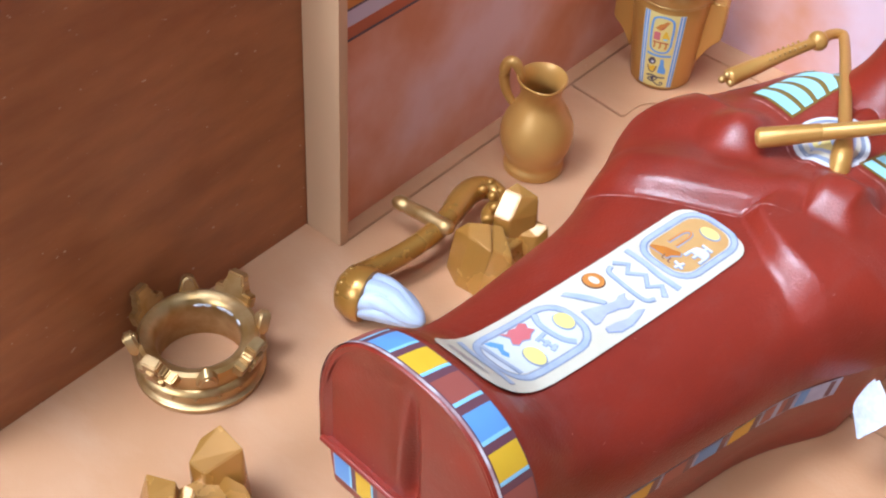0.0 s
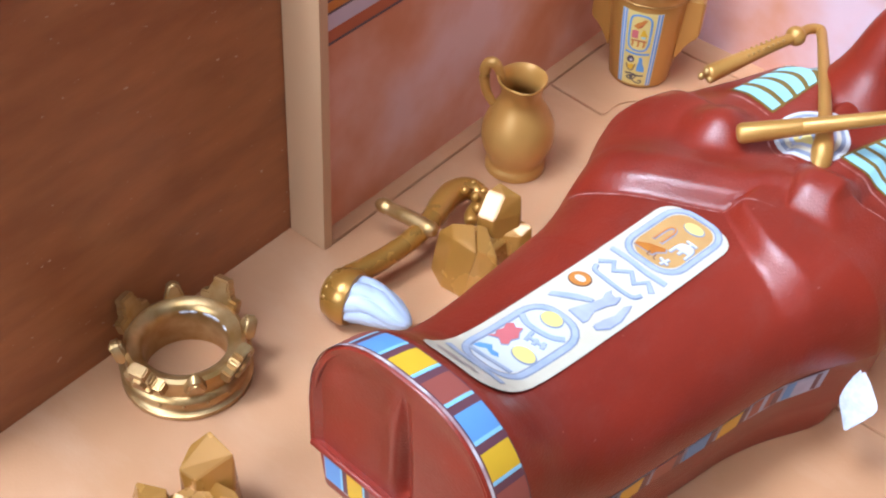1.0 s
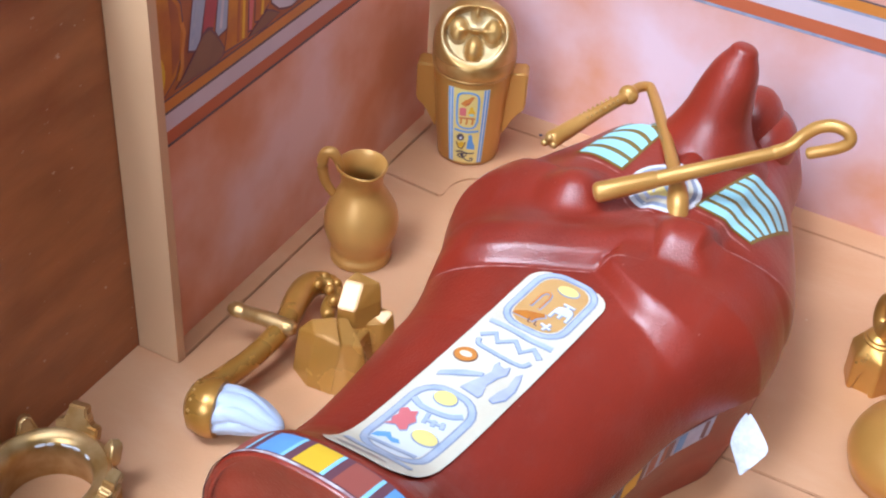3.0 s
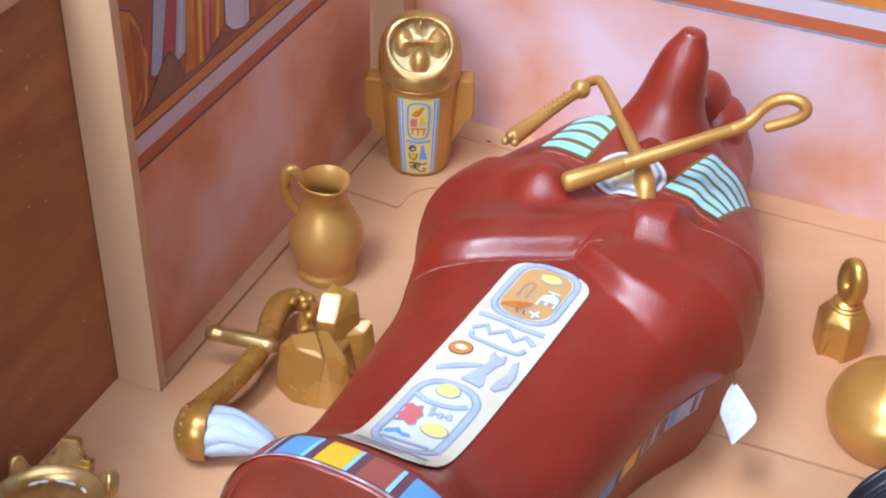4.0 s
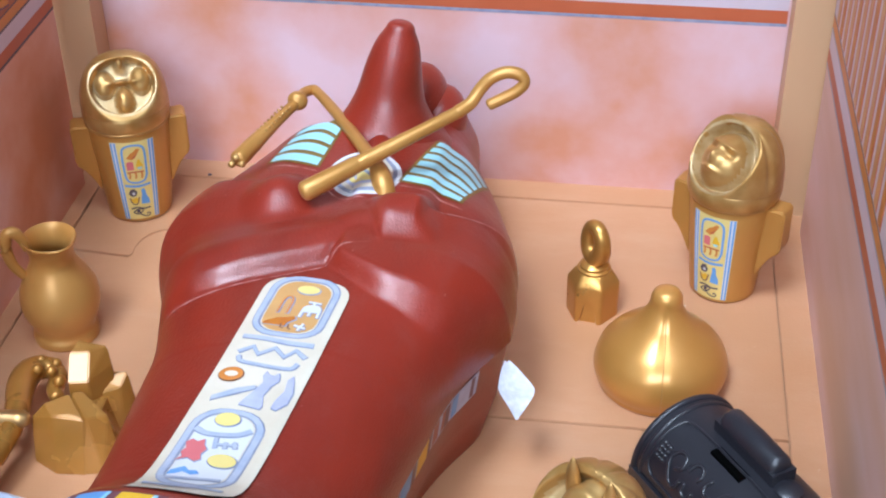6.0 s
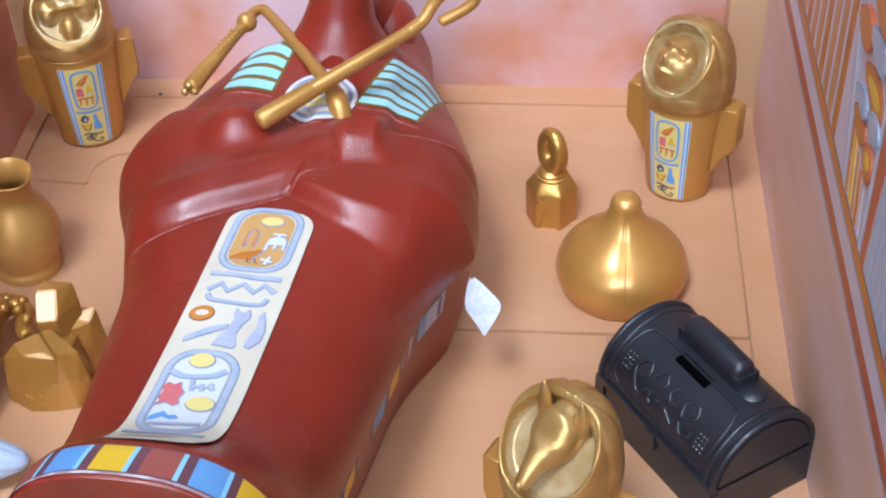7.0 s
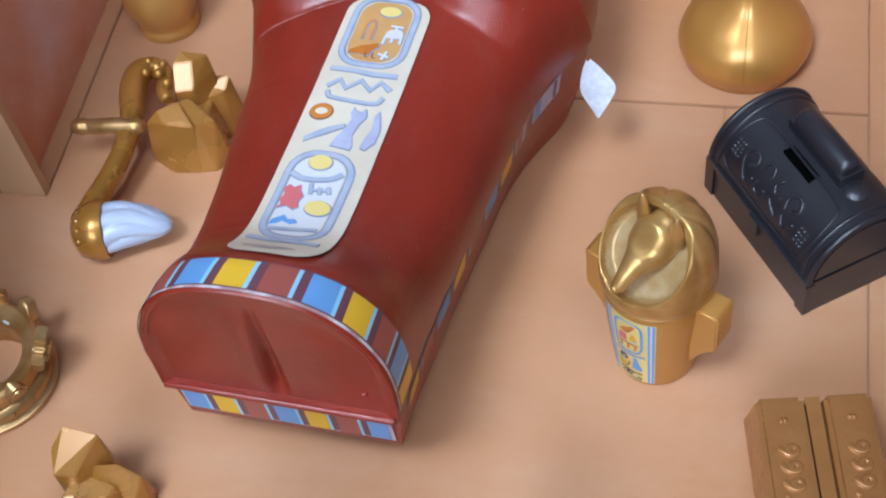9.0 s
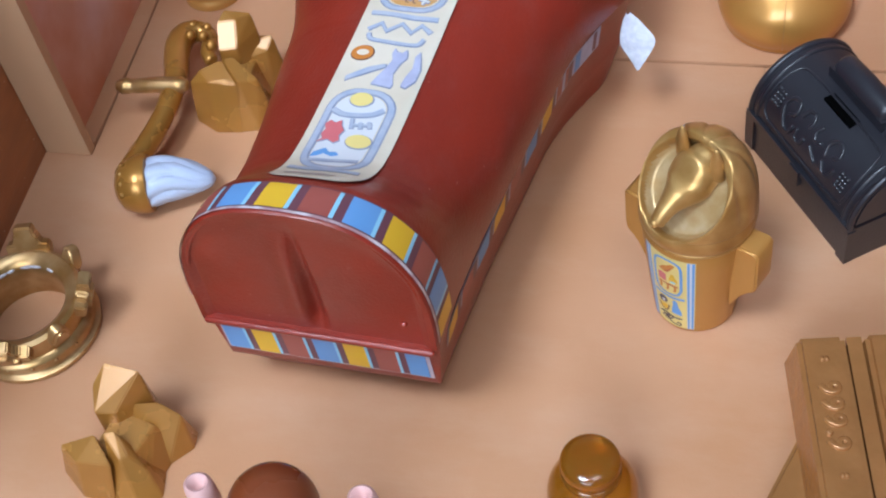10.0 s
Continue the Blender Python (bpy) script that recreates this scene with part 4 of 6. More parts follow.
# upper cartouche
frame_glyph(0.0492, 0.0680, -0.0068, 0.0066, 0.0048, 0.0015, GREYBLUE, L1)
frame_glyph(0.0494, 0.0678, -0.0066, 0.0063, 0.0047, 0.0009, PALEBLUE, L2)
glyph("sign_field", rounded(0.0508, 0.0664, -0.0051, 0.0049, 0.0036), OCHRE, cart, L1)
sign("sign_sun", circle(0.0640, 0.0004, 0.0013, 0.0021), SUNNY)
for q in (-0.0031, -0.0013):
    stroke("sign_loop", [(0.0562, q), (0.0582, q), (0.0600, q)], 0.0005, ORANGE)
stroke("sign_loop", [(0.0600, -0.0031), (0.0610, -0.0028), (0.0614, -0.0022), (0.0610, -0.0016), (0.0600, -0.0013)], 0.0005, ORANGE)
sign("sign_bird", [(0.0524, -0.0046), (0.0532, -0.0024), (0.0526, -0.0012), (0.0524, -0.0004), (0.0535, -0.0002), (0.0548, 0.0010), (0.0556, 0.0004), (0.0550, -0.0010), (0.0545, -0.0026), (0.0532, -0.0044)], MURAL_ORANGE)
for q in (-0.0012, 0.0002):
    glyph("sign_bird_leg", ribbon_outline([(0.0530, q), (0.0518, q + 0.0002), (0.0517, q + 0.0008)], 0.0003), MURAL_BROWN, cart, L3)
stroke("sign_comb", [(0.0556, 0.0012), (0.0585, 0.0014), (0.0592, 0.0022), (0.0594, 0.0034), (0.0586, 0.0042), (0.0560, 0.0044)], 0.0006, WHITE)
stroke("sign_comb", [(0.0562, 0.0027), (0.0604, 0.0028)], 0.0006, WHITE)
stroke("sign_comb", [(0.0604, 0.0016), (0.0603, 0.0040)], 0.0006, WHITE)
stroke("sign_cross", [(0.0516, 0.0022), (0.0538, 0.0027)], 0.0006, WHITE)
stroke("sign_cross", [(0.0524, 0.0034), (0.0530, 0.0012)], 0.0006, WHITE)
stroke("sign_bar", [(0.0483, -0.0066), (0.0482, -0.0020), (0.0479, 0.0020), (0.0483, 0.0064)], 0.0012)
# wave, basket, ring, cat, feather
glyph("sign_wave_outline", ribbon_outline([(0.0437, -0.0058), (0.0456, -0.0036), (0.0436, -0.0021), (0.0459, 0.0003), (0.0438, 0.0026), (0.0461, 0.0040), (0.0445, 0.0062)], 0.0013), GREYBLUE, cart, L2)
glyph("sign_wave", ribbon_outline([(0.0438, -0.0059), (0.0457, -0.0037), (0.0437, -0.0022), (0.0460, 0.0002), (0.0439, 0.0025), (0.0462, 0.0039), (0.0446, 0.0061)], 0.0009), PALEBLUE, cart, L3)
stroke("sign_basket", [(0.0428, -0.0054), (0.0414, -0.0046), (0.0410, -0.0020), (0.0408, 0.0022), (0.0412, 0.0046), (0.0428, 0.0053)], 0.0009)
glyph("sign_ring", circle(0.0374, -0.0047, 0.0021, 0.0023), MURAL_BROWN, cart, L2)
glyph("sign_ring", circle(0.0375, -0.0048, 0.0019, 0.0021), ORANGE, cart, L3)
glyph("sign_ring_hole", circle(0.0375, -0.0047, 0.0008, 0.0012), CREAM, cart, L4)
sign("sign_tail", [(0.0300, -0.0056), (0.0312, -0.0058), (0.0340, -0.0022), (0.0352, 0.0004), (0.0344, 0.0008), (0.0324, -0.0022)], PALEBLUE)
sign("sign_cat", [(0.0298, -0.0006), (0.0294, 0.0032), (0.0304, 0.0034), (0.0330, 0.0026), (0.0356, 0.0030), (0.0372, 0.0038), (0.0384, 0.0036), (0.0394, 0.0032), (0.0384, 0.0026), (0.0386, 0.0016), (0.0394, 0.0010), (0.0380, 0.0008), (0.0364, 0.0014), (0.0340, 0.0008), (0.0318, 0.0000)], LAV)
sign("sign_feather", [(0.0303, 0.0048), (0.0300, 0.0058), (0.0322, 0.0070), (0.0350, 0.0070), (0.0376, 0.0064), (0.0394, 0.0058), (0.0380, 0.0052), (0.0350, 0.0056), (0.0326, 0.0050)], LAV)
# lower cartouche
frame_glyph(0.0060, 0.0284, -0.0066, 0.0062, 0.0052, 0.0016, GREYBLUE, L1)
frame_glyph(0.0062, 0.0282, -0.0064, 0.0059, 0.0051, 0.0010, PALEBLUE, L2)
glyph("sign_field", rounded(0.0077, 0.0267, -0.0049, 0.0044, 0.0036), WHITE, cart, L1)
sign("sign_disc", circle(0.0256, -0.0008, 0.0017, 0.0021), SUNNY)
sign("sign_disc", circle(0.0153, 0.0022, 0.0017, 0.0023), SUNNY)
stroke("sign_boat", [(0.0226, -0.0052), (0.0216, -0.0030), (0.0217, 0.0000), (0.0224, 0.0024), (0.0238, 0.0040)], 0.0012)
sign("sign_beetle", [(0.0140, -0.0052), (0.0152, -0.0044), (0.0162, -0.0050), (0.0174, -0.0046), (0.0188, -0.0052), (0.0198, -0.0044), (0.0192, -0.0034), (0.0200, -0.0024), (0.0186, -0.0020), (0.0176, -0.0012), (0.0162, -0.0017), (0.0150, -0.0012), (0.0142, -0.0020), (0.0150, -0.0034)], ROSE, L2, 0.00016)
stroke("sign_stool", [(0.0208, -0.0008), (0.0182, -0.0002)], 0.0007)
stroke("sign_stool", [(0.0200, 0.0010), (0.0184, 0.0014)], 0.0007)
stroke("sign_stool", [(0.0204, 0.0024), (0.0188, 0.0030)], 0.0007)
stroke("sign_stool", [(0.0192, -0.0006), (0.0196, 0.0032)], 0.0006)
glyph("sign_wave", [(0.0100, -0.0048), (0.0114, -0.0046), (0.0122, -0.0036), (0.0128, -0.0028), (0.0118, -0.0018), (0.0120, -0.0006), (0.0112, 0.0002), (0.0106, -0.0010), (0.0112, -0.0026), (0.0104, -0.0036)], BLUE, cart, L2)
stroke("sign_bar", [(0.0092, -0.0046), (0.0094, -0.0010), (0.0102, 0.0040)], 0.0010)
stroke("sign_bar", [(0.0062, -0.0068), (0.0054, -0.0030), (0.0056, 0.0020), (0.0058, 0.0062)], 0.0013)
SMEAR = mat("smudged_brown_print", (0.36, 0.27, 0.25), 0.5, second=(0.50, 0.42, 0.36), scale=700, mix=0.9)
glyph("sign_smear", [(0.0018 + 0.00085 * math.sin(a) + 0.0002 * math.cos(2 * a), -0.0006 + 0.0048 * math.cos(a)) for a in [2 * math.pi * k / 24 for k in range(24)]], SMEAR, cart, L2)

# striped head-cloth lappets and the round chest sticker
def lappet(corners):
    """Corners: near-inner, near-outer, far-outer, far-inner, all (x, y)."""
    a, b, c, d = [Vector(p) for p in corners]
    def at(s, t):
        return (a * (1 - s) + b * s) * (1 - t) + (d * (1 - s) + c * s) * t
    def patch(s0, s1, t0, t1):
        bow = lambda s, t: tuple(at(s, t) + (d - a) * 0.22 * math.sin(math.pi * s) * t)  # noqa: E731
        return [bow(s0 + (s1 - s0) * k / 8, t0) for k in range(9)] + [bow(s0 + (s1 - s0) * k / 8, t1) for k in range(8, -1, -1)]
    p = part("lappet", surface_patch(patch(0, 1, 0, 1), 0.00014), OLIVE, sarc, "turquoise and olive striped head-cloth sticker", 60)
    n = 6
    for k in range(n):
        part("stripe", surface_patch(patch(0.05, 0.95, (k + 0.16) / n, (k + 0.84) / n), 0.00024), TEAL, p, smooth=60)


lappet([(0.0915, 0.0519), (0.1046, 0.0512), (0.1082, 0.0692), (0.0966, 0.0725)])
lappet([(0.0747, 0.0546), (0.0622, 0.0590), (0.0680, 0.0800), (0.0775, 0.0785)])
disc = part("chest_disc", surface_patch(circle(0.0845, 0.0535, 0.0075, 0.0085, 28), 0.00014), WHITE, sarc, "round white and blue chest sticker", 60)
for r, m, lift in ((0.88, GREYBLUE, 0.0002), (0.76, CREAM, 0.00026), (0.62, LAV, 0.00032), (0.52, SUNNY, 0.00038)):
    part("disc_ring", surface_patch(circle(0.0845, 0.0535, 0.0075 * r, 0.0085 * r, 24), lift), m, disc, smooth=60)
for q in (-0.0018, 0.0012):
    part("disc_sign", surface_patch(ribbon_outline([(0.0815, 0.0530 + q), (0.0840, 0.0550 + q), (0.0872, 0.0520 + q)], 0.0009), 0.00044), GREYBLUE, disc, smooth=60)

# false beard and head
beard_pts = spline([(0.0850, 0.0765, 0.0400, 0.0150), (0.0851, 0.0768, 0.0440, 0.0128), (0.0853, 0.0774, 0.0480, 0.0098), (0.0857, 0.0782, 0.0530, 0.0074), (0.0865, 0.0790, 0.0590, 0.0061), (0.0874, 0.0798, 0.0640, 0.0048), (0.0880, 0.0803, 0.0674, 0.0031)], 5)
part("beard", moved(tube(beard_pts, 28), TO_S), MAROON, sarc, "upright maroon false beard", 60)
part("head", moved(joined(ball(0.0895, 0.0950, 0.0425, 0.0066, 0.0090, 0.0086, 24), ball(0.0940, 0.0945, 0.0385, 0.0064, 0.0090, 0.0076, 20), ball(0.0830, 0.0955, 0.0400, 0.0090, 0.0110, 0.0090, 24)), TO_S), MAROON, sarc, "maroon carved head", 60)

tag = thing("paper_tag", 0.1150, 0.0282, 0.0245, 0, "creased white paper tag hanging from the coffin's side", "tag")
bm = bmesh.new()
rows = []
for k in range(13):
    t = k / 12
    x, y, z = 0.0020 + 0.0030 * math.sin(t * 1.9) - 0.0004, -0.0020 - 0.0088 * t, -0.0005 - 0.0072 * t - 0.0012 * math.sin(t * 6)
    w = 0.0004 + 0.0034 * math.sin(math.pi * min(1, t * 1.02)) ** 0.8
    rows.append([bm.verts.new((x + w * s * 0.85, y + w * s * 0.45, z + 0.0006 * s * s - w * 0.15 * s)) for s in (-1, -0.5, 0, 0.5, 1)])
for a, b in zip(rows, rows[1:]):
    for i in range(4):
        bm.faces.new((a[i], a[i + 1], b[i + 1], b[i]))
bmesh.ops.recalc_face_normals(bm, faces=bm.faces)
bmesh.ops.solidify(bm, geom=bm.faces[:], thickness=0.00012)
part("sheet", bm, PAPER, tag)

# flail and crook in the carved fists
flail = thing("flail", 0.0903, 0.0463, 0.0467, 0, "thin gold plastic flail with a knobbed beater", "flail")
def rel(o, pts):
    return [(x - o[0], y - o[1], z - o[2], r) for x, y, z, r in pts]
FO = (0.0903, 0.0463, 0.0467)
part("rod", tube(rel(FO, spline([(0.0903, 0.0463, 0.0455, 0.0021), (0.0885, 0.0500, 0.0492, 0.0022), (0.0855, 0.0560, 0.0500, 0.0015), (0.0750, 0.0755, 0.0478, 0.0013), (0.0668, 0.0905, 0.0452, 0.0012), (0.0650, 0.0918, 0.0452, 0.0012), (0.0637, 0.0895, 0.0456, 0.0012), (0.0635, 0.0860, 0.0460, 0.0012)], 5)), 14), GOLD_DULL, flail, smooth=60)
part("knob", ball(*[a - b for a, b in zip((0.0634, 0.0845, 0.0463), FO)], 0.0023, 0.0020, 0.0023, 18), GOLD_DULL, flail)
part("beater", tube(rel(FO, spline([(0.0632, 0.0838, 0.0462, 0.0012), (0.0600, 0.0755, 0.0452, 0.0014), (0.0575, 0.0690, 0.0444, 0.0018), (0.0553, 0.0630, 0.0436, 0.0020)], 5)), 14), GOLD_DULL, flail, smooth=60)
for k, (dx, dz) in enumerate(((-0.0011, -0.0006), (0.0011, -0.0004), (0.0, 0.0011))):
    part("bead", ball(0.0550 + dx - FO[0], 0.0620 - FO[1], 0.0434 + dz - FO[2], 0.0009, n=10), GOLD_PALE, flail)
for k in range(8):
    t = 0.18 + 0.06 * k
    for dx in (-0.0009, 0.0009):
        part("dot", ball(0.0632 - 0.0079 * t + dx - FO[0], 0.0838 - 0.0208 * t - FO[1], 0.0462 - 0.0026 * t + 0.0013 - FO[2], 0.00035, n=8), GOLD_PALE, flail)

crook = thing("crook", 0.0756, 0.0410, 0.0518, 0, "gold plastic shepherd's crook with a hooked end", "crook")
CO = (0.0756, 0.0410, 0.0518)
part("grip", tube(rel(CO, [(0.0752, 0.0408, 0.0512, 0.0021), (0.0790, 0.0436, 0.0523, 0.0020), (0.0840, 0.0473, 0.0538, 0.0018)]), 16), GOLD_DULL, crook, "thicker worn grip end", 60)
part("shaft", tube(rel(CO, [(0.0838, 0.0471, 0.0537, 0.0017), (0.0960, 0.0561, 0.0573, 0.0014), (0.1030, 0.0613, 0.0594, 0.0013)]), 16), GOLD_DULL, crook, smooth=60)
part("hook", tube(rel(CO, spline([(0.1026, 0.0610, 0.0593, 0.0014), (0.1050, 0.0632, 0.0604, 0.0013), (0.1066, 0.0648, 0.0626, 0.0013), (0.1088, 0.0655, 0.0650, 0.0013), (0.1118, 0.0660, 0.0662, 0.0013), (0.1146, 0.0660, 0.0658, 0.0013), (0.1155, 0.0655, 0.0642, 0.0012), (0.1139, 0.0650, 0.0625, 0.0012), (0.1112, 0.0645, 0.0610, 0.0012), (0.1088, 0.0640, 0.0598, 0.0012)], 6)), 16), GOLD_DULL, crook, "curled hook", 60)


# ---- canopic jars ----
def sticker_patch(a0, a1, z0, z1, radius_at, lift, n=8):
    bm = bmesh.new()
    rows = []
    for k in range(n + 1):
        z = z0 + (z1 - z0) * k / n
        rows.append([bm.verts.new(((radius_at(z) + lift) * math.cos(a0 + (a1 - a0) * i / n), (radius_at(z) + lift) * math.sin(a0 + (a1 - a0) * i / n), z)) for i in range(n + 1)])
    for a, b in zip(rows, rows[1:]):
        for i in range(n):
            bm.faces.new((a[i], a[i + 1], b[i + 1], b[i]))
    return bm


JAR = [(0, 0.0), (0.0074, 0.0), (0.0080, 0.0005), (0.0086, 0.006), (0.0094, 0.014), (0.0100, 0.021), (0.0103, 0.0262), (0.0100, 0.0268), (0, 0.0268)]


def jar_r(z):
    return float(np.interp(z, [q for _, q in JAR[2:7]], [r for r, _ in JAR[2:7]]))


def canopic_jar(x, y, rz, head, label, wide=0.92, turn=0.0):
    """The jar faces its own -y; head names the carved lid."""
    jar = thing("canopic_jar", x, y, 0, rz, label, "canopic jar", "canopic jars")
    jar.scale = (wide, wide, 1.0)
    part("body", lathe(JAR, 48), GOLD_DULL, jar, "ochre gold tapering body")
    for s in (1, -1):
        wing = [tuple(p) for p in spline([(0.0143, 0.0170), (0.0138, 0.0154), (0.0124, 0.0140), (0.0108, 0.0116), (0.0088, 0.0076)], 3)]
        h = prism([(0.0080, 0.0262), (0.0134, 0.0266), (0.0143, 0.0258)] + wing, -0.0028, 0.0028, 0.0009, Matrix(((s, 0, 0, 0), (0, 0, 1, 0), (0, 1, 0, 0), (0, 0, 0, 1))), 3)
        part("handle", h, GOLD_DULL, jar, "thick wing-shaped handle", 60)
    c, w = -math.pi / 2, 0.55
    st = part("sticker", sticker_patch(c - w, c + w, 0.0012, 0.0248, jar_r, 0.00010, 12), SUNNY, jar, "yellow sticker with blue borders and picture signs")

    def ink(name, pts, m, lift=0.00018):
        """A flat printed shape (across -1..1, height in mm) laid on the jar."""
        bm = bmesh.new()
        f = bm.faces.new([bm.verts.new((u * w, z * 0.001, 0)) for u, z in pts])
        bmesh.ops.triangulate(bm, faces=[f])
        for _ in range(4):
            long = [e for e in bm.edges if abs(e.verts[0].co.x - e.verts[1].co.x) > 0.12 or abs(e.verts[0].co.y - e.verts[1].co.y) > 0.003]
            if long:
                bmesh.ops.subdivide_edges(bm, edges=long, cuts=1)
                bmesh.ops.triangulate(bm, faces=[f for f in bm.faces if len(f.verts) > 3])
        for v in bm.verts:
            r, a = jar_r(v.co.y) + lift, c + v.co.x
            v.co = (r * math.cos(a), r * math.sin(a), v.co.y)
        return part(name, bm, m, st)

    def pen(name, pts, thick, m, lift=0.00022):
        """A printed line of that thickness in mm."""
        k = 0.0098 * w * 1000
        fine = [(u * k, z) for u, z in [tuple(p) for p in spline(pts, 3)]]
        return ink(name, [(x / k, z) for x, z in ribbon_outline(fine, thick)], m, lift)

    for q in (-1, 1):
        ink("border", [(q * 0.97, 1.3), (q * 0.70, 1.3), (q * 0.70, 24.7), (q * 0.97, 24.7)], WHITE, 0.00014)
        ink("border_line", [(q * 0.96, 1.3), (q * 0.87, 1.3), (q * 0.87, 24.7), (q * 0.96, 24.7)], BLUE)
        ink("border_line", [(q * 0.80, 1.3), (q * 0.72, 1.3), (q * 0.72, 24.7), (q * 0.80, 24.7)], BLUE)
    ring_pts = [(0.50, 15.0), (0.50, 21.6), (0.36, 23.4), (0.0, 23.9), (-0.36, 23.4), (-0.50, 21.6), (-0.50, 15.0), (-0.36, 13.2), (0.0, 12.7), (0.36, 13.2), (0.50, 15.0)]
    pen("sign_frame", ring_pts, 0.55, BLUE)
    pen("sign_frame", [(-0.62, 11.9), (0.0, 11.6), (0.62, 11.9)], 0.7, BLUE)
    # bird, red seat, vase, feet of a table
    ink("sign_bird", [(-0.34, 20.2), (-0.10, 19.6), (0.08, 20.4), (0.30, 22.6), (0.16, 22.8), (-0.02, 21.9), (-0.14, 21.6)], ORANGE)
    ink("sign_bird", [(-0.10, 20.3), (0.06, 21.0), (0.22, 22.2), (0.12, 21.0), (0.02, 20.0)], REDBAND, 0.00024)
    ink("sign_seat", [(-0.38, 16.6), (-0.06, 16.6), (-0.06, 19.0), (-0.16, 19.2), (-0.18, 18.0), (-0.26, 18.0), (-0.28, 19.2), (-0.38, 18.8)], ROSE)
    ink("sign_vase", [(0.08, 16.8), (0.32, 16.8), (0.38, 17.8), (0.28, 18.8), (0.24, 19.6), (0.14, 19.6), (0.14, 18.8), (0.04, 17.8)], YELLOW)
    ink("sign_vase", [(0.12, 16.8), (0.28, 16.8), (0.32, 17.4), (0.08, 17.4)], TEAL, 0.00024)
    pen("sign_table", [(-0.38, 15.9), (0.0, 16.0), (0.38, 15.9)], 0.45, REDBAND)
    for u in (-0.30, -0.02, 0.26):
        pen("sign_table", [(u, 15.9), (u + 0.02, 14.9), (u - 0.02, 14.0)], 0.5, ORANGE)
    # dark bird on a yellow basket, seated blue cat, eye
    ink("sign_bird_head", [(-0.52, 9.4), (-0.40, 10.6), (-0.20, 10.8), (-0.08, 9.8), (-0.14, 8.8), (-0.30, 8.4), (-0.44, 8.6)], DARKLINE)
    ink("sign_bird_head", [(-0.36, 9.4), (-0.24, 9.9), (-0.18, 9.3), (-0.28, 8.9)], WHITE, 0.00024)
    ink("sign_basket", [(-0.50, 8.0), (-0.42, 6.4), (-0.16, 6.2), (-0.06, 7.8), (-0.20, 8.2), (-0.36, 7.6)], YELLOW)
    pen("sign_basket", [(-0.50, 8.0), (-0.40, 6.3), (-0.16, 6.1), (-0.02, 8.2)], 0.35, MURAL_BROWN)
    ink("sign_cat", [(0.06, 6.0), (0.50, 5.8), (0.48, 7.2), (0.36, 8.6), (0.32, 10.2), (0.26, 10.8), (0.22, 10.2), (0.12, 10.4), (0.14, 9.2), (0.08, 7.6)], BLUE)
    pen("sign_eye", [(-0.52, 4.6), (-0.20, 5.0), (0.16, 4.5), (0.50, 4.6)], 0.45, DARKLINE)
    pen("sign_eye", [(-0.44, 3.4), (-0.20, 4.4), (0.10, 4.2), (-0.16, 2.9), (-0.44, 3.4)], 0.35, DARKLINE)
    ink("sign_eye", [(-0.26, 3.2), (-0.08, 3.2), (-0.08, 4.2), (-0.26, 4.2)], DARKLINE)
    pen("sign_eye", [(-0.10, 3.0), (0.10, 2.2), (0.36, 2.0), (0.44, 2.7), (0.32, 3.0), (0.28, 2.5)], 0.35, DARKLINE)
    # carved lid: collar, dome, and a slanted face cut into its front
    bm = bmesh.new()
    n, rings = 144, 130
    top = {"jackal": 0.0176, "falcon": 0.0160, "man": 0.0174}[head]
    wide_r = {"jackal": 0.0108, "falcon": 0.0108, "man": 0.0112}[head]
    grid = []
    for j in range(rings + 1):
        t = j / rings
        if t < 0.22:
            r, z = wide_r - 0.0005 + 0.0005 * math.sin(t / 0.22 * math.pi) ** 0.5, 0.0040 * t / 0.22
        else:
            a = (t - 0.22) / 0.78 * math.pi / 2
            r, z = wide_r * math.cos(a) ** 0.56 if t < 1 else 0.0004, 0.0040 + (top - 0.0040) * math.sin(a)
        grid.append([Vector((r * math.cos(2 * math.pi * k / n), r * math.sin(2 * math.pi * k / n), z)) for k in range(n)])
    lean, org, su, sv = {"jackal": ((0, -0.76, 0.65), (0, -0.0044, 0.0098), 0.0101, 0.0100),
                         "falcon": ((0, -0.74, 0.67), (0, -0.0046, 0.0108), 0.0088, 0.0080),
                         "man": ((0, -0.78, 0.62), (0, -0.0050, 0.0102), 0.0096, 0.0090)}[head]
    nrm, org = Vector(lean).normalized(), Vector(org)
    ux, uy = Vector((1, 0, 0)), nrm.cross(Vector((1, 0, 0)))

    def smooth01(x):
        x = max(0.0, min(1.0, x))
        return x * x * (3 - 2 * x)

    def relief(u, v):
        """Height of the carved face over the oval (-1..1)."""
        rr = math.hypot(u, v)
        g = lambda x, y, sx, sy: math.exp(-(((u - x) / sx) ** 2 + ((v - y) / sy) ** 2))  # noqa: E731
        dome = lambda x, y, sx, sy: math.sqrt(max(0.0, 1 - ((u - x) / sx) ** 2 - ((v - y) / sy) ** 2))  # noqa: E731
        if head == "jackal":
            return -0.0030 * smooth01((0.93 - rr) / 0.16)
        if head == "falcon":
            bowl = smooth01((0.90 - rr) / 0.10)
            h = 0.0030 * dome(0, -0.42, 0.27, 0.44) + 0.0024 * (dome(0.50, 0.16, 0.30, 0.46) + dome(-0.50, 0.16, 0.30, 0.46)) + 0.0026 * g(0, 0.12, 0.30, 0.10) + 0.0022 * g(0, 0.72, 0.12, 0.24)
            return (-0.0032 + min(h, 0.0036)) * bowl
        bowl = smooth01((0.93 - rr) / 0.16)
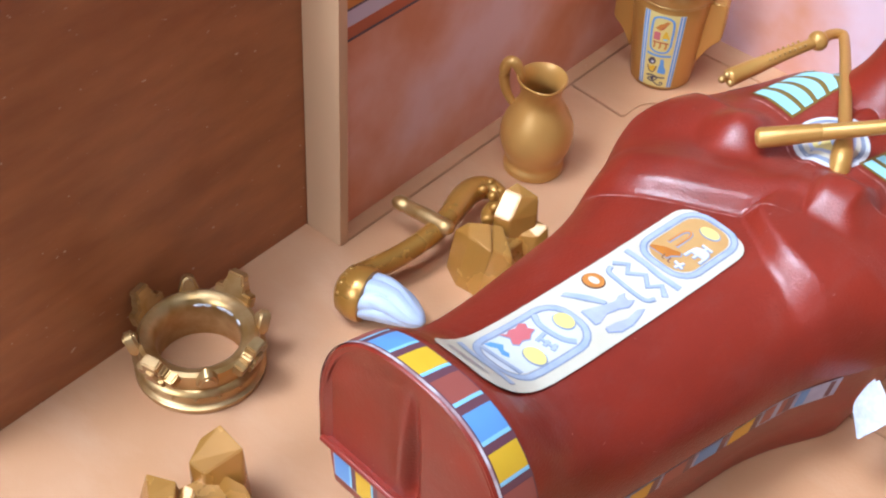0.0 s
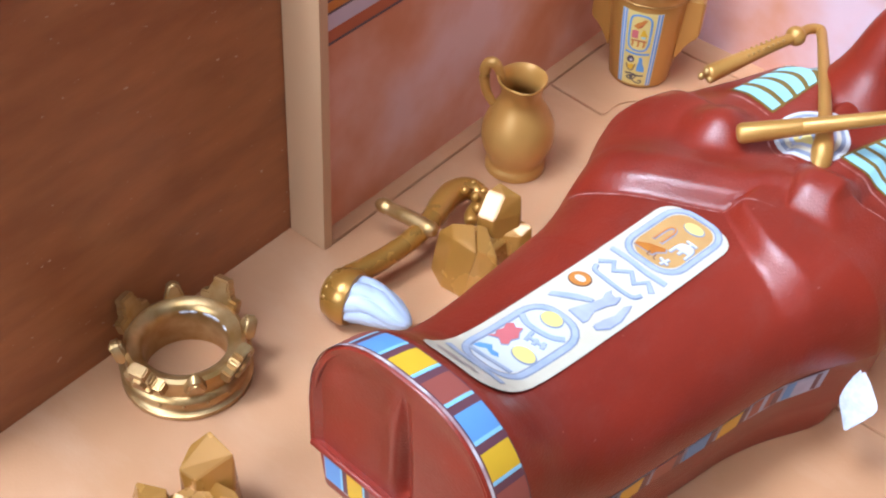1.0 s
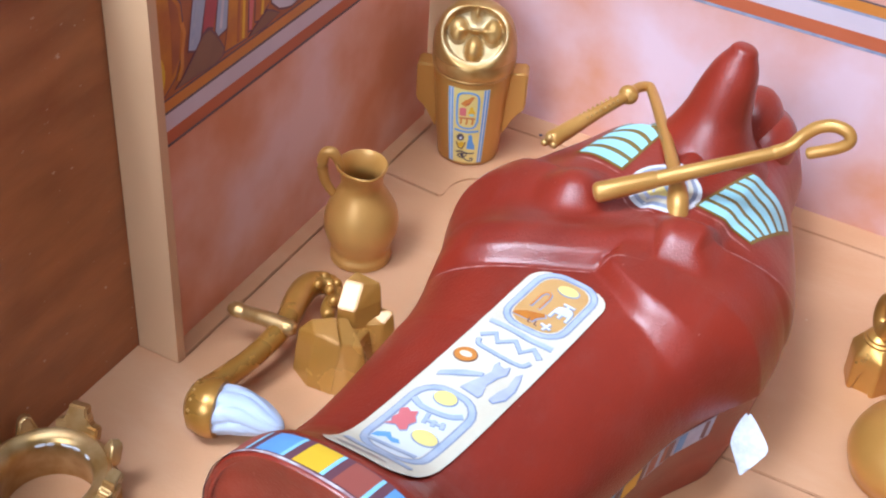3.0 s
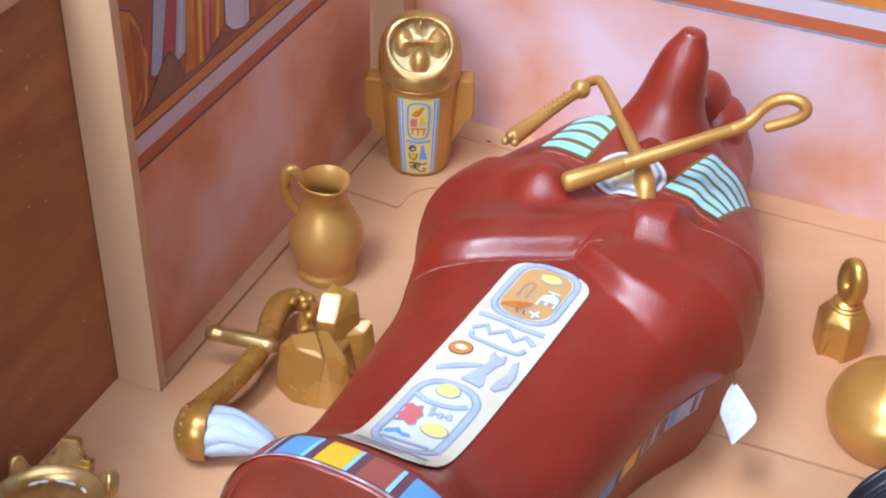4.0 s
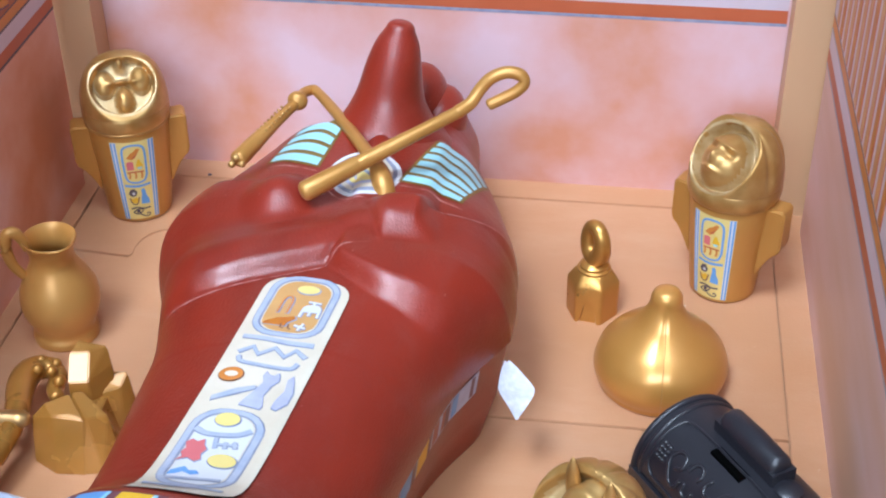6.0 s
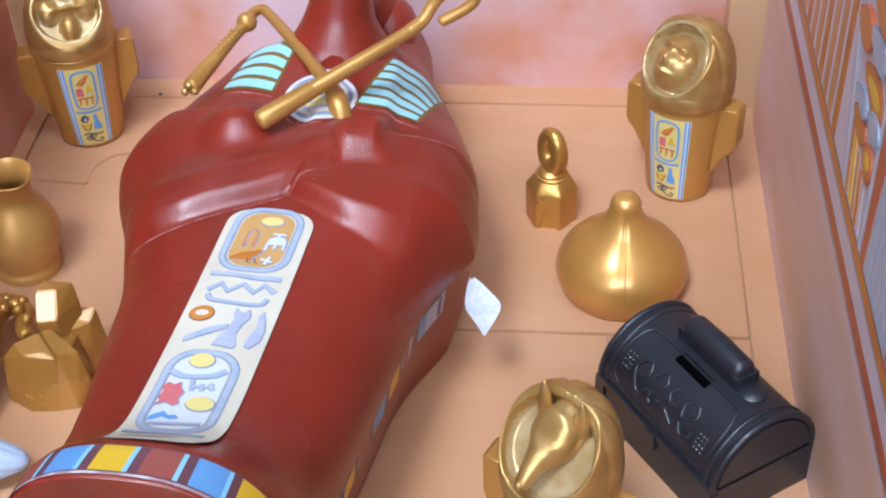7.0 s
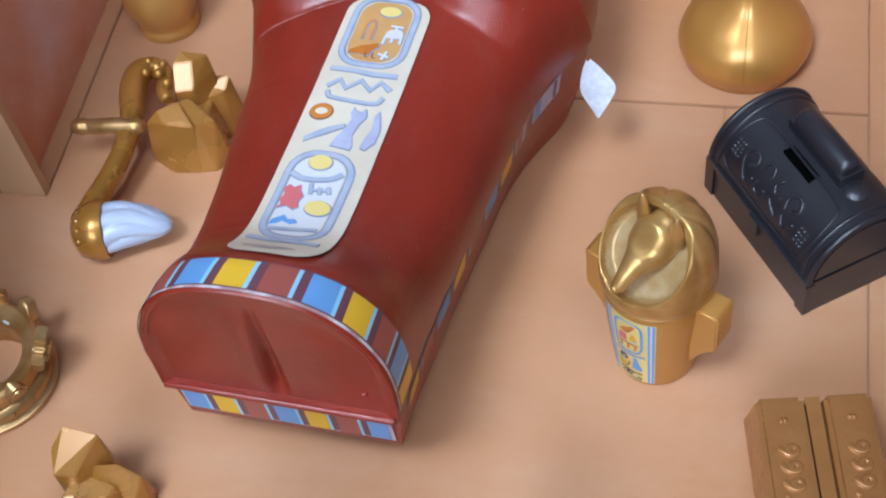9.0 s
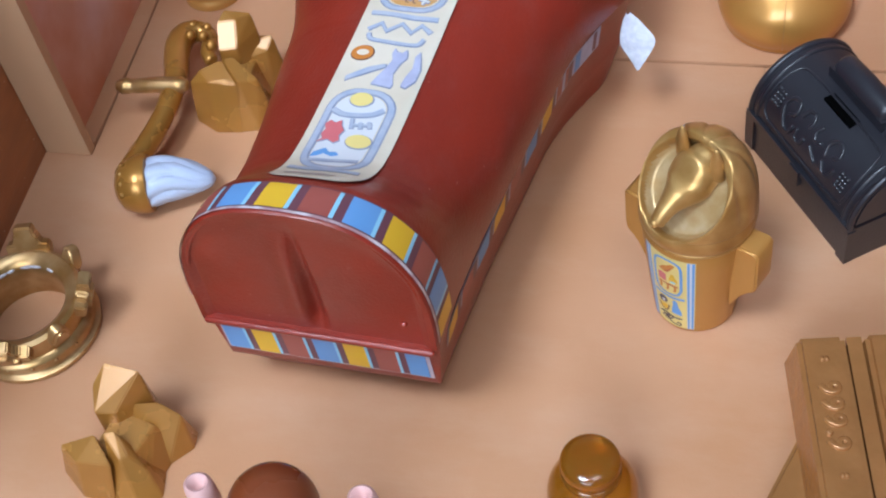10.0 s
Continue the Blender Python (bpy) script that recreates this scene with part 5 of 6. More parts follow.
        h = 0.0066 * dome(0, -0.06, 0.64, 0.80) + 0.0014 * g(0, -0.06, 0.10, 0.20) + 0.0009 * g(0, -0.40, 0.22, 0.07) - 0.0012 * (g(0.27, 0.12, 0.16, 0.10) + g(-0.27, 0.12, 0.16, 0.10)) + 0.0008 * (g(0.28, 0.30, 0.22, 0.06) + g(-0.28, 0.30, 0.22, 0.06))
        return (-0.0034 + h) * bowl

    pale = set()
    verts = []
    for ring in grid:
        row = []
        for p in ring:
            d = (p - org).dot(nrm)
            k = 0.0006
            cut = 0.0 if d < -k else d if d > k else (d + k) ** 2 / (4 * k)
            q = p - nrm * max(d, 0.0)
            u, v = (q - org).dot(ux) / su, (q - org).dot(uy) / sv
            wgt = smooth01((d + 0.0002) / 0.0008)
            a = math.atan2(p.y, p.x)
            # paler gold in the face's hollows, and in a ring round falcon and man
            if wgt > 0.6 and math.hypot(u, v) < 1.02 and relief(u, v) < {"jackal": -0.0014, "falcon": -0.0018, "man": -0.0006}[head]:
                pale.add(len(verts) * n + len(row))
            if wgt > 0.6 and 0.90 < math.hypot(u, v) < 0.99 and head != "jackal":
                pale.add(len(verts) * n + len(row))
            groove = (0.00055 if p.y > -0.002 else 0.0001) * (0.5 + 0.5 * math.cos(a * 9)) ** 6 * (1 - wgt) * max(0.0, min(1.0, (p.z - 0.004) / 0.003)) * (0.35 if head == "falcon" else 1.0)
            out = Vector((p.x, p.y, 0)).normalized() if p.xy.length > 1e-6 else Vector((0, 0, 0))
            row.append(bm.verts.new(p - nrm * cut + nrm * relief(u, v) * wgt - out * groove))
        verts.append(row)
    for a, b in zip(verts, verts[1:]):
        for k in range(n):
            bm.faces.new((a[k], a[(k + 1) % n], b[(k + 1) % n], b[k]))
    bm.faces.new(verts[-1])
    bm.faces.new(verts[0][::-1])
    bm2 = moved(bm, Matrix.Translation((0, 0, 0.0268)))
    lid = part("lid", bm2, GOLD_PALE, jar, {"jackal": "pale gold jackal-headed lid", "falcon": "pale gold falcon-faced lid", "man": "pale gold round-faced lid"}[head], 75)
    lid.data.materials.append(FACE_GOLD)
    for poly in lid.data.polygons:
        if sum(i in pale for i in poly.vertices) > 2:
            poly.material_index = 1
    lid.matrix_local = Matrix.Rotation(radians(turn), 4, "Z")
    part("collar", moved(tube([(0.0102 * math.cos(radians(a)), 0.0102 * math.sin(radians(a)), 0.0266, 0.0004) for a in range(0, 361, 8)], 8, False, 1.0, (0, 0, 1)), Matrix()), GOLD_PALE, lid, smooth=60)
    if head == "jackal":
        spine = []
        for v, h, r in ((0.70, -0.0022, 0.0030), (0.50, -0.0018, 0.0042), (0.26, -0.0014, 0.0044), (0.08, -0.0008, 0.0040), (-0.08, 0.0000, 0.0030), (-0.24, 0.0010, 0.0022), (-0.44, 0.0018, 0.0017), (-0.64, 0.0022, 0.0014)):
            p = org + uy * (v * sv) + nrm * h
            spine.append((p.x, p.y, p.z, r))
        muzzle = tube([tuple(p) for p in spline(spine, 6)], 28, True, 1.0)
        for vert in muzzle.verts:
            # flat forehead that breaks into a narrow ridged snout
            u, v, h = (vert.co - org).dot(ux), (vert.co - org).dot(uy) / sv, (vert.co - org).dot(nrm)
            limit = 0.0017 + 0.0022 * smooth01((0.3 - v) / 0.6) - 0.0010 * smooth01((abs(u) - 0.0020) / 0.002)
            if h > limit:
                vert.co -= nrm * ((h - limit) * 0.85)
        part("muzzle", moved(muzzle, Matrix.Translation((0, 0, 0.0268))), GOLD_PALE, lid, "tapering jackal head and muzzle", 50)
        for q in (1, -1):
            e = lathe([(0.0017, -0.0026), (0.0016, 0.0004), (0.0012, 0.0022), (0.0006, 0.0042), (0, 0.0050)], 16, 0.9, 0.65)
            p = org + uy * (0.70 * sv) + ux * (q * 0.0040)
            part("ear", moved(e, Matrix.Translation((p.x, p.y, p.z + 0.0268)) @ Matrix.Rotation(radians(4), 4, "X")), GOLD_PALE, lid, "small upright pointed ear")
        p = org + uy * (-0.68 * sv) + nrm * 0.0030
        part("nose", ball(p.x, p.y, p.z + 0.0268, 0.0009, 0.0008, 0.0008, 12), GOLD_PALE, lid, smooth=60)
    return jar


canopic_jar(0.0139, 0.1066, 22, "falcon", "gold plastic canopic jar with a falcon-faced lid, in the corner", 0.99)
canopic_jar(0.1617, 0.0901, -27, "man", "gold plastic canopic jar with a round-faced lid, beside the wall", 0.95, -22)
canopic_jar(0.1347, -0.0254, -28, "jackal", "gold plastic canopic jar with a jackal-headed lid, beside the black chest", 0.97, -11)

# ---- jug ----
jug = thing("jug", 0.0135, 0.0533, 0, 0, "gold plastic pot-bellied jug with an open spout and one handle", "jug")
jug.scale = (0.97, 0.97, 1.0)
outer = [(0, 0.0), (0.0068, 0.0), (0.0075, 0.0006), (0.0075, 0.0018), (0.0069, 0.0027), (0.0073, 0.0044), (0.0085, 0.0070), (0.0091, 0.0102), (0.0086, 0.0138), (0.0070, 0.0172), (0.0055, 0.0198), (0.0050, 0.0218), (0.0052, 0.0238), (0.0058, 0.0256), (0.0062, 0.0262), (0.0059, 0.0267), (0.0052, 0.0257), (0.0045, 0.0238), (0.0043, 0.0218), (0.0048, 0.0198), (0.0058, 0.0170), (0.0058, 0.0060), (0, 0.0050)]
bm = lathe([tuple(p) for p in spline(outer, 2)], 44)
for v in bm.verts:
    if v.co.z > 0.0215:
        f = (v.co.z - 0.0215) / 0.006
        a = math.atan2(v.co.y, v.co.x)
        lip = max(0.0, math.cos(a + 0.75)) ** 6
        v.co.x += 0.0016 * f * lip * math.cos(-0.75)
        v.co.y += 0.0016 * f * lip * math.sin(-0.75)
        v.co.z += 0.0003 * f * lip
    w = math.sin(3 * math.atan2(v.co.y, v.co.x) + v.co.z * 500) * 0.00008
    v.co.x *= 1 + w * 40
part("body", bm, JUG_GOLD, jug, "matt ochre gold pot-bellied body", 60)
JUG_TURN = Matrix.Rotation(radians(42), 4, "Z")
hd = spline([(-0.0048, 0.0014, 0.0244, 0.0008), (-0.0056, 0.0017, 0.0272, 0.0010), (-0.0068, 0.0020, 0.0290, 0.0012), (-0.0082, 0.0025, 0.0288, 0.0012), (-0.0090, 0.0027, 0.0266, 0.0012), (-0.0089, 0.0027, 0.0234, 0.0011), (-0.0082, 0.0025, 0.0204, 0.0010), (-0.0066, 0.0020, 0.0176, 0.0009)], 7)
part("handle", moved(tube(hd, 14, flat=1.2), JUG_TURN), JUG_GOLD, jug, "curved ear-shaped handle", 60)

# ---- torch with a pale blue flame ----
torch = thing("torch", 0.0190, 0.0080, 0, 0, "gold plastic torch with a pale blue flame, lying on the floor", "torch")
TO = (0.0190, 0.0080, 0.0)
part("staff", tube(rel(TO, spline([(0.0150, -0.0110, 0.0072, 0.0030), (0.0158, -0.0050, 0.0072, 0.0026), (0.0172, 0.0020, 0.0075, 0.0024), (0.0182, 0.0090, 0.0085, 0.0024), (0.0178, 0.0160, 0.0090, 0.0026), (0.0160, 0.0220, 0.0088, 0.0029), (0.0150, 0.0270, 0.0085, 0.0030), (0.0158, 0.0305, 0.0082, 0.0028), (0.0185, 0.0318, 0.0078, 0.0024), (0.0212, 0.0300, 0.0072, 0.0020), (0.0216, 0.0265, 0.0066, 0.0018), (0.0228, 0.0245, 0.0064, 0.0016)], 5)), 18), TORCH_GOLD, torch, "curved gold staff with a coiled head", 60)
part("crossbar", tube(rel(TO, [(0.0060, 0.0121, 0.0098, 0.0014), (0.0066, 0.0121, 0.0098, 0.0018), (0.0084, 0.0122, 0.0099, 0.0018), (0.0088, 0.0122, 0.0099, 0.0015), (0.0100, 0.0122, 0.0100, 0.0017), (0.0150, 0.0125, 0.0104, 0.0018), (0.0196, 0.0127, 0.0104, 0.0018), (0.0206, 0.0128, 0.0104, 0.0019), (0.0212, 0.0128, 0.0104, 0.0015)]), 20), CROWN_GOLD, torch, "short round pale gold crossbar with a grooved tip", 60)
for bx, by, bz, br in ((0.0150, 0.0288, 0.0100, 0.0013), (0.0172, 0.0318, 0.0098, 0.0012), (0.0204, 0.0318, 0.0092, 0.0012), (0.0178, 0.0282, 0.0104, 0.0012), (0.0206, 0.0286, 0.0098, 0.0012), (0.0228, 0.0268, 0.0088, 0.0014)):
    part("boss", ball(bx - TO[0], by - TO[1], bz, br, n=12), TORCH_GOLD, torch, smooth=60)
cap = lathe([(0, -0.0052), (0.0030, -0.0050), (0.0052, -0.0036), (0.0062, -0.0010), (0.0064, 0.0008), (0.0060, 0.0020), (0.0048, 0.0022), (0.0046, 0.0010), (0, 0.0010)], 32)
M_FL = pose(0.0182 - TO[0], -0.0122 - TO[1], 0.0064) @ Matrix.Rotation(radians(15), 4, "Z") @ Matrix.Rotation(radians(90), 4, "Y")
part("cap", moved(cap, M_FL), TORCH_GOLD, torch, "domed gold cap with small studs", 60)
for k in range(6):
    a = radians(-60 + 24 * k + 180)
    part("stud", moved(ball(0.0050 * math.cos(a), 0.0050 * math.sin(a), -0.0030, 0.0006, n=8), M_FL), GOLD_PALE, torch)
bm = bmesh.new()
rows = []
for j in range(25):
    t = j / 24
    r = 0.0055 * (1 - 0.10 * t - 0.46 * t * t) * (1 - t ** 7) ** 0.5 + 0.0001
    row = []
    for k in range(72):
        a = 2 * math.pi * k / 72
        g = 0.78 + 0.21 * (1 - 0.5 * t) * abs(math.sin(4 * a + 1.1 * math.sin(4.5 * t))) ** 0.35 + 0.07 * abs(math.sin(2.5 * a - 5 * t)) ** 0.4
        row.append(bm.verts.new((r * g * math.cos(a) * 0.9 + 0.0008 * t * t, r * g * math.sin(a) + 0.0006 * math.sin(t * 4), 0.0010 + 0.0148 * t)))
    rows.append(row)
for a, b in zip(rows, rows[1:]):
    for k in range(72):
        bm.faces.new((a[k], a[(k + 1) % 72], b[(k + 1) % 72], b[k]))
bm.faces.new(rows[0][::-1])
bm.faces.new(rows[-1])
part("flame", moved(bm, M_FL), FLAME, torch, "pale blue grooved plastic flame", 60)


# ---- gold nuggets: clusters of faceted crystals ----
def nugget(x, y, rz, label, crystals):
    """Crystals: corner points in millimetres, each group the hull of one crystal."""
    t = thing("gold_nugget", x, y, 0, rz, label, "gold nugget", "gold nuggets")
    for pts in crystals:
        part("crystal", hull([(a * 0.001, b * 0.001, c * 0.001) for a, b, c in pts], 0.00018), GEM, t, smooth=8)
    return t


nugget(0.0315, 0.0165, 0, "faceted brown-gold plastic crystal nugget beside the coffin", [
    ((-9.6, -2.3, 10), (-6.9, -1.3, 13), (-2.5, 0.9, 14), (-4.4, -3.9, 12), (-0.9, -3.4, 12.4), (2.2, -4.2, 11.9), (-10.6, -1.8, 4), (-9.6, -4.8, 0), (-4.1, -7.9, 0), (2, -7.4, 0), (-9, 2, 0), (0, 3, 0)),
    ((-1.8, 1.0, 14.4), (0.1, 1.9, 14.2), (6.5, -2.3, 12), (2.6, -4.0, 12.4), (1, -7.4, 0), (5.5, -6.5, 0), (8, -2.5, 0), (7.6, -2.9, 6), (6, 3, 0), (-1, 4, 0)),
    ((-2.7, 5.30, 21), (1.1, 6.14, 21), (1.4, 2.55, 16.2), (-2.4, 1.72, 16.2), (-1.7, 8.2, 22), (3.9, 8.7, 21), (4.8, 7.6, 17), (-3, 2, 8), (2, 2, 8), (5.5, 6, 6), (5, 9.5, 4), (-2, 9.5, 6)),
    ((2.7, 8.9, 14), (7.1, 9.2, 14), (8.3, 7.6, 10), (2.4, 6.1, 14), (1.2, 3.2, 12), (5.7, 4.3, 8), (6.5, 6.0, 12.5), (1, 3, 0), (7, 3, 0), (9.5, 8, 0), (3, 11, 0)),
    ((-7, -4, 0), (4, -5, 0), (7, 6, 0), (-3, 8, 0), (-5, -2, 10.5), (4, -2.5, 10.5), (4, 5, 11), (-2, 6, 13))])
nugget(0.0365, -0.0745, 0, "faceted brown-gold plastic crystal nugget on the floor", [
    ((-4.4, 10.7, 19.6), (2.2, 10.3, 18.6), (-6.7, 7.7, 16.4), (-2.5, 8.3, 15.0), (-2.5, 4.5, 12.3), (-6.2, 4.0, 12.9), (2.9, 9, 10), (-6.5, 4, 0), (-2, 3.5, 0), (3.5, 9, 0), (2, 12, 0), (-5, 12.5, 0)),
    ((-0.2, 7.1, 12), (4.7, 8, 12), (4.9, 7.4, 9.6), (-0.6, 6.2, 9.4), (8.5, 7.5, 9), (9.3, 5.5, 0), (5.5, 1.5, 0), (-1, 2, 0), (9, 9, 0), (1, 9.5, 0), (7, 4.8, 5), (0, 4, 6)),
    ((-11.8, -1.7, 10), (-5.2, 0, 12), (-1.4, -4.3, 9), (-8.1, -4.3, 9), (-4.7, -3.8, 9.2), (-12.7, -3.6, 3), (-8.7, -6.8, 0), (-2, -7.5, 0), (-12, 0, 0), (-5, 2, 0)),
    ((-3.5, 0.4, 12.2), (-1.4, 1, 12.2), (1.2, -2, 9.2), (0, -3, 9), (6.4, -4.9, 0), (3, -8, 0), (-2, -7.5, 0), (5.5, 0, 0), (-3, 3, 0), (4, -2.5, 6)),
    ((-9, -4.5, 0), (4, -5, 0), (7, 6, 0), (-5, 10, 0), (-6.5, -2, 8.5), (1.5, -1.5, 8), (4, 5, 8.5), (-3, 7, 10))])

# ---- crown ----
crown = thing("crown", 0.0046, -0.0459, 0, 0, "worn gold plastic crown with notched finials", "crown")
WORN_SILVER = mat("worn_silver_plastic", (0.62, 0.58, 0.60), 0.35, scale=300)
ringp = [(0.0091, 0.0), (0.0130, 0.0), (0.0136, 0.0005), (0.0136, 0.0014), (0.0129, 0.0018), (0.0125, 0.0022), (0.0125, 0.0044), (0.0133, 0.0047), (0.0137, 0.0052), (0.0134, 0.0058), (0.0125, 0.0063), (0.0124, 0.0070), (0.0126, 0.0080), (0.0124, 0.0100), (0.0116, 0.0106), (0.0104, 0.0103), (0.0091, 0.0092), (0.0086, 0.0080), (0.0087, 0.0060), (0.0091, 0.0)]
part("band", lathe(ringp, 64), CROWN_GOLD, crown, "round gold band with two ridges", 45)
for k in range(16):
    a = 2 * math.pi * k / 16
    part("stud", moved(ball(0, 0, 0, 0.00045, 0.00045, 0.00045, 8), Matrix.Translation((0.0125 * math.cos(a), 0.0125 * math.sin(a), 0.0033))), CROWN_GOLD, crown)
cross = [(-0.0042, 0.0), (0.0042, 0.0), (0.0043, 0.0026), (0.0025, 0.0028), (0.0025, 0.0040), (0.0019, 0.0043), (0.0018, 0.0060), (-0.0018, 0.0060), (-0.0019, 0.0043), (-0.0025, 0.0040), (-0.0025, 0.0028), (-0.0043, 0.0026)]
for k in range(8):
    a = 360 * k / 8 + 12
    m = Matrix.Rotation(radians(a), 4, "Z") @ Matrix.Translation((0.0120, 0, 0.0084)) @ Matrix.Rotation(radians(20), 4, "Y") @ Matrix(((0, 0, 1, 0), (1, 0, 0, 0), (0, 1, 0, 0), (0, 0, 0, 1))) @ Matrix.Diagonal((1.05, 1.18, 1.1, 1))
    if k % 2 == 0:
        part("cross_finial", prism(cross, -0.0008, 0.0014, 0.0003, m, 2), CROWN_GOLD, crown, "notched cross finial")
        boss = [(x * 0.52, y * 0.62 + 0.0004) for x, y in cross]
        part("finial_boss", prism(boss, 0.0013, 0.0021, 0.00025, m, 2), CROWN_GOLD, crown, "raised block on a cross finial")
    else:
        tooth = prism([(-0.0022, 0.0), (0.0022, 0.0), (0.0020, 0.0014), (0.0012, 0.0036), (0.0004, 0.0041), (-0.0004, 0.0041), (-0.0012, 0.0036), (-0.0020, 0.0014)], -0.0008, 0.0016, 0.0005, m, 3)
        part("tooth_finial", tooth, CROWN_GOLD, crown, "small rounded tooth finial")
for k in range(5):
    a = radians(70 + 17 * k + 5 * (k % 2))
    part("worn_chip", moved(ball(0, 0, 0, 0.0003, 0.0009 + 0.0003 * (k % 3), 0.0004, 8), Matrix.Rotation(a, 4, "Z") @ Matrix.Translation((0.0088, 0, 0.0088))), WORN_SILVER, crown, "chipped pale spot on the inner edge")

# ---- onion-shaped gold cone ----
cone = thing("gold_cone", 0.1474, 0.0540, 0, 0, "smooth gold plastic drop-shaped heap with a rounded tip", "gold heap")
prof = [(0, 0.0), (0.0120, 0.0), (0.0134, 0.0012), (0.0143, 0.0036), (0.0143, 0.0056), (0.0133, 0.0086), (0.0110, 0.0115), (0.0082, 0.0139), (0.0058, 0.0162), (0.0042, 0.0186), (0.0034, 0.0206), (0.0033, 0.0222), (0.0026, 0.0236), (0.0012, 0.0243), (0, 0.0244)]
bm = lathe([tuple(p) for p in spline(prof, 3)], 56)
for v in bm.verts:
    if v.co.y < 0 and abs(v.co.x) < 0.0001 and 0.001 < v.co.z < 0.0195:
        v.co.y += 0.0003
part("shell", bm, GOLD_SATIN, cone, "satin gold shell", 70)
part("seam", tube([(0.0002, -r + 0.00012, z, 0.00013) for r, z in [tuple(p) for p in spline(prof, 3)] if 0.001 < z < 0.0195], 6, False), GOLD_DULL, cone, "fine moulding seam")

# ---- small bell-shaped weight ----
bell = thing("gold_weight", 0.1316, 0.0765, 0, 8, "small gold plastic bell-shaped weight with a ring on top", "weight")
bm = bmesh.new()
rows = []
for r, z, hexed in ((0.0050, 0.000002, 1), (0.0050, 0.0, 1), (0.0056, 0.0, 1), (0.0057, 0.0066, 1), (0.0057, 0.0092, 1), (0.0054, 0.0098, 1), (0.0043, 0.0116, 0.6), (0.0038, 0.0120, 0), (0.0038, 0.0125, 0), (0.0033, 0.0128, 0), (0.0033, 0.0134, 0), (0.0024, 0.0142, 0), (0.0012, 0.0146, 0)):
    row = []
    for k in range(72):
        a = 2 * math.pi * k / 72
        off = (a - radians(-106) + math.pi / 6) % (math.pi / 3) - math.pi / 6
        rr = r * (1 + hexed * (0.93 / max(math.cos(off), 0.885) - 1))
        arch = 0.0060 * math.sqrt(max(0.0, 1 - (off / 0.34) ** 2)) if int(round((a - radians(-106) - off) / (math.pi / 3))) % 2 == 0 else 0.0
        row.append(bm.verts.new((rr * math.cos(a), rr * math.sin(a), z if z > 0 else arch)))
    rows.append(row)
for a, b in zip(rows, rows[1:]):
    for k in range(72):
        bm.faces.new((a[k], a[(k + 1) % 72], b[(k + 1) % 72], b[k]))
bm.faces.new(rows[-1])
bm.faces.new(rows[0][::-1])
part("body", bm, GOLD, bell, "six-sided gold body with arched notches in its foot", 28)
ring = [(0.0, 0.0026 * math.cos(radians(a)), 0.0192 + 0.0039 * math.sin(radians(a)), 0.0020 - 0.0003 * math.sin(radians(a))) for a in range(-90, 271, 12)]
part("ring", moved(tube(ring, 16, False, 1.0, (1, 0, 0)), Matrix.Rotation(radians(28), 4, "Z")), GOLD, bell, "plump upright gold ring", 60)

# ---- black treasure chest ----
chest = thing("treasure_chest", 0.1617, 0.0072, 0, -55.5, "black plastic domed treasure chest with scrollwork and a coin slot", "chest")
CL, CDP, CZ, CT = 0.0179, 0.0118, 0.0100, 0.0122
part("body", box(-CL, CL, -CDP, CDP, 0.0, CZ, 0.0006, 3), BLACK, chest, "black rectangular chest body")
for s in (-1, 1):
    part("corner_post", box(s * (CL - 0.0012) - 0.0014, s * (CL - 0.0012) + 0.0014, -CDP - 0.0005, -CDP + 0.0014, 0.0002, CZ - 0.0006, 0.0004), BLACK, chest)
part("clasp", box(-0.0016, 0.0016, -CDP - 0.0010, -CDP + 0.001, CZ - 0.0034, CZ + 0.0004, 0.0004), BLACK, chest, "small moulded clasp")


def dome(x0, x1, r, z0, n=28):
    bm = bmesh.new()
    pts = [(r * math.cos(math.pi * k / n), z0 + r * 1.04 * math.sin(math.pi * k / n)) for k in range(n + 1)]
    a = [bm.verts.new((x0, p[0], p[1])) for p in pts]
    b = [bm.verts.new((x1, p[0], p[1])) for p in pts]
    for i in range(n):
        bm.faces.new((a[i], a[i + 1], b[i + 1], b[i]))
    bm.faces.new((a[-1], a[0], b[0], b[-1]))
    bm.faces.new(a[::-1])
    bm.faces.new(b)
    bmesh.ops.recalc_face_normals(bm, faces=bm.faces)
    return bevel(bm, 0.0010, 50, 4)


lid = part("lid", dome(-CL, CL, CT - 0.0005, CZ), BLACK, chest, "domed black lid", 40)
for q in (-1, 1):
    for off, r in ((0.0006, 0.0007), (0.0027, 0.0005)):
        part("rib", tube([(q * (CL - off), -(CT - 0.0006) * math.cos(radians(a)), CZ + (CT - 0.0006) * 1.04 * math.sin(radians(a)), r) for a in range(0, 181, 6)], 10), BLACK, lid, "raised arched rib", 60)
part("lip", box(-CL + 0.0001, CL - 0.0001, -CDP - 0.0006, -CDP + 0.001, CZ - 0.0008, CZ + 0.0006, 0.0003), BLACK, chest)


def dome_at(x, ang, lift):
    a = radians(ang)
    return (x, -(CT - 0.0005 + lift) * math.cos(a), CZ + (CT - 0.0005 + lift) * 1.04 * math.sin(a))


def scroll(pts, r=0.00055):
    return tube([(*dome_at(x, a, 0.0001), r) for x, a in [tuple(p) for p in spline(pts, 4)]], 8)


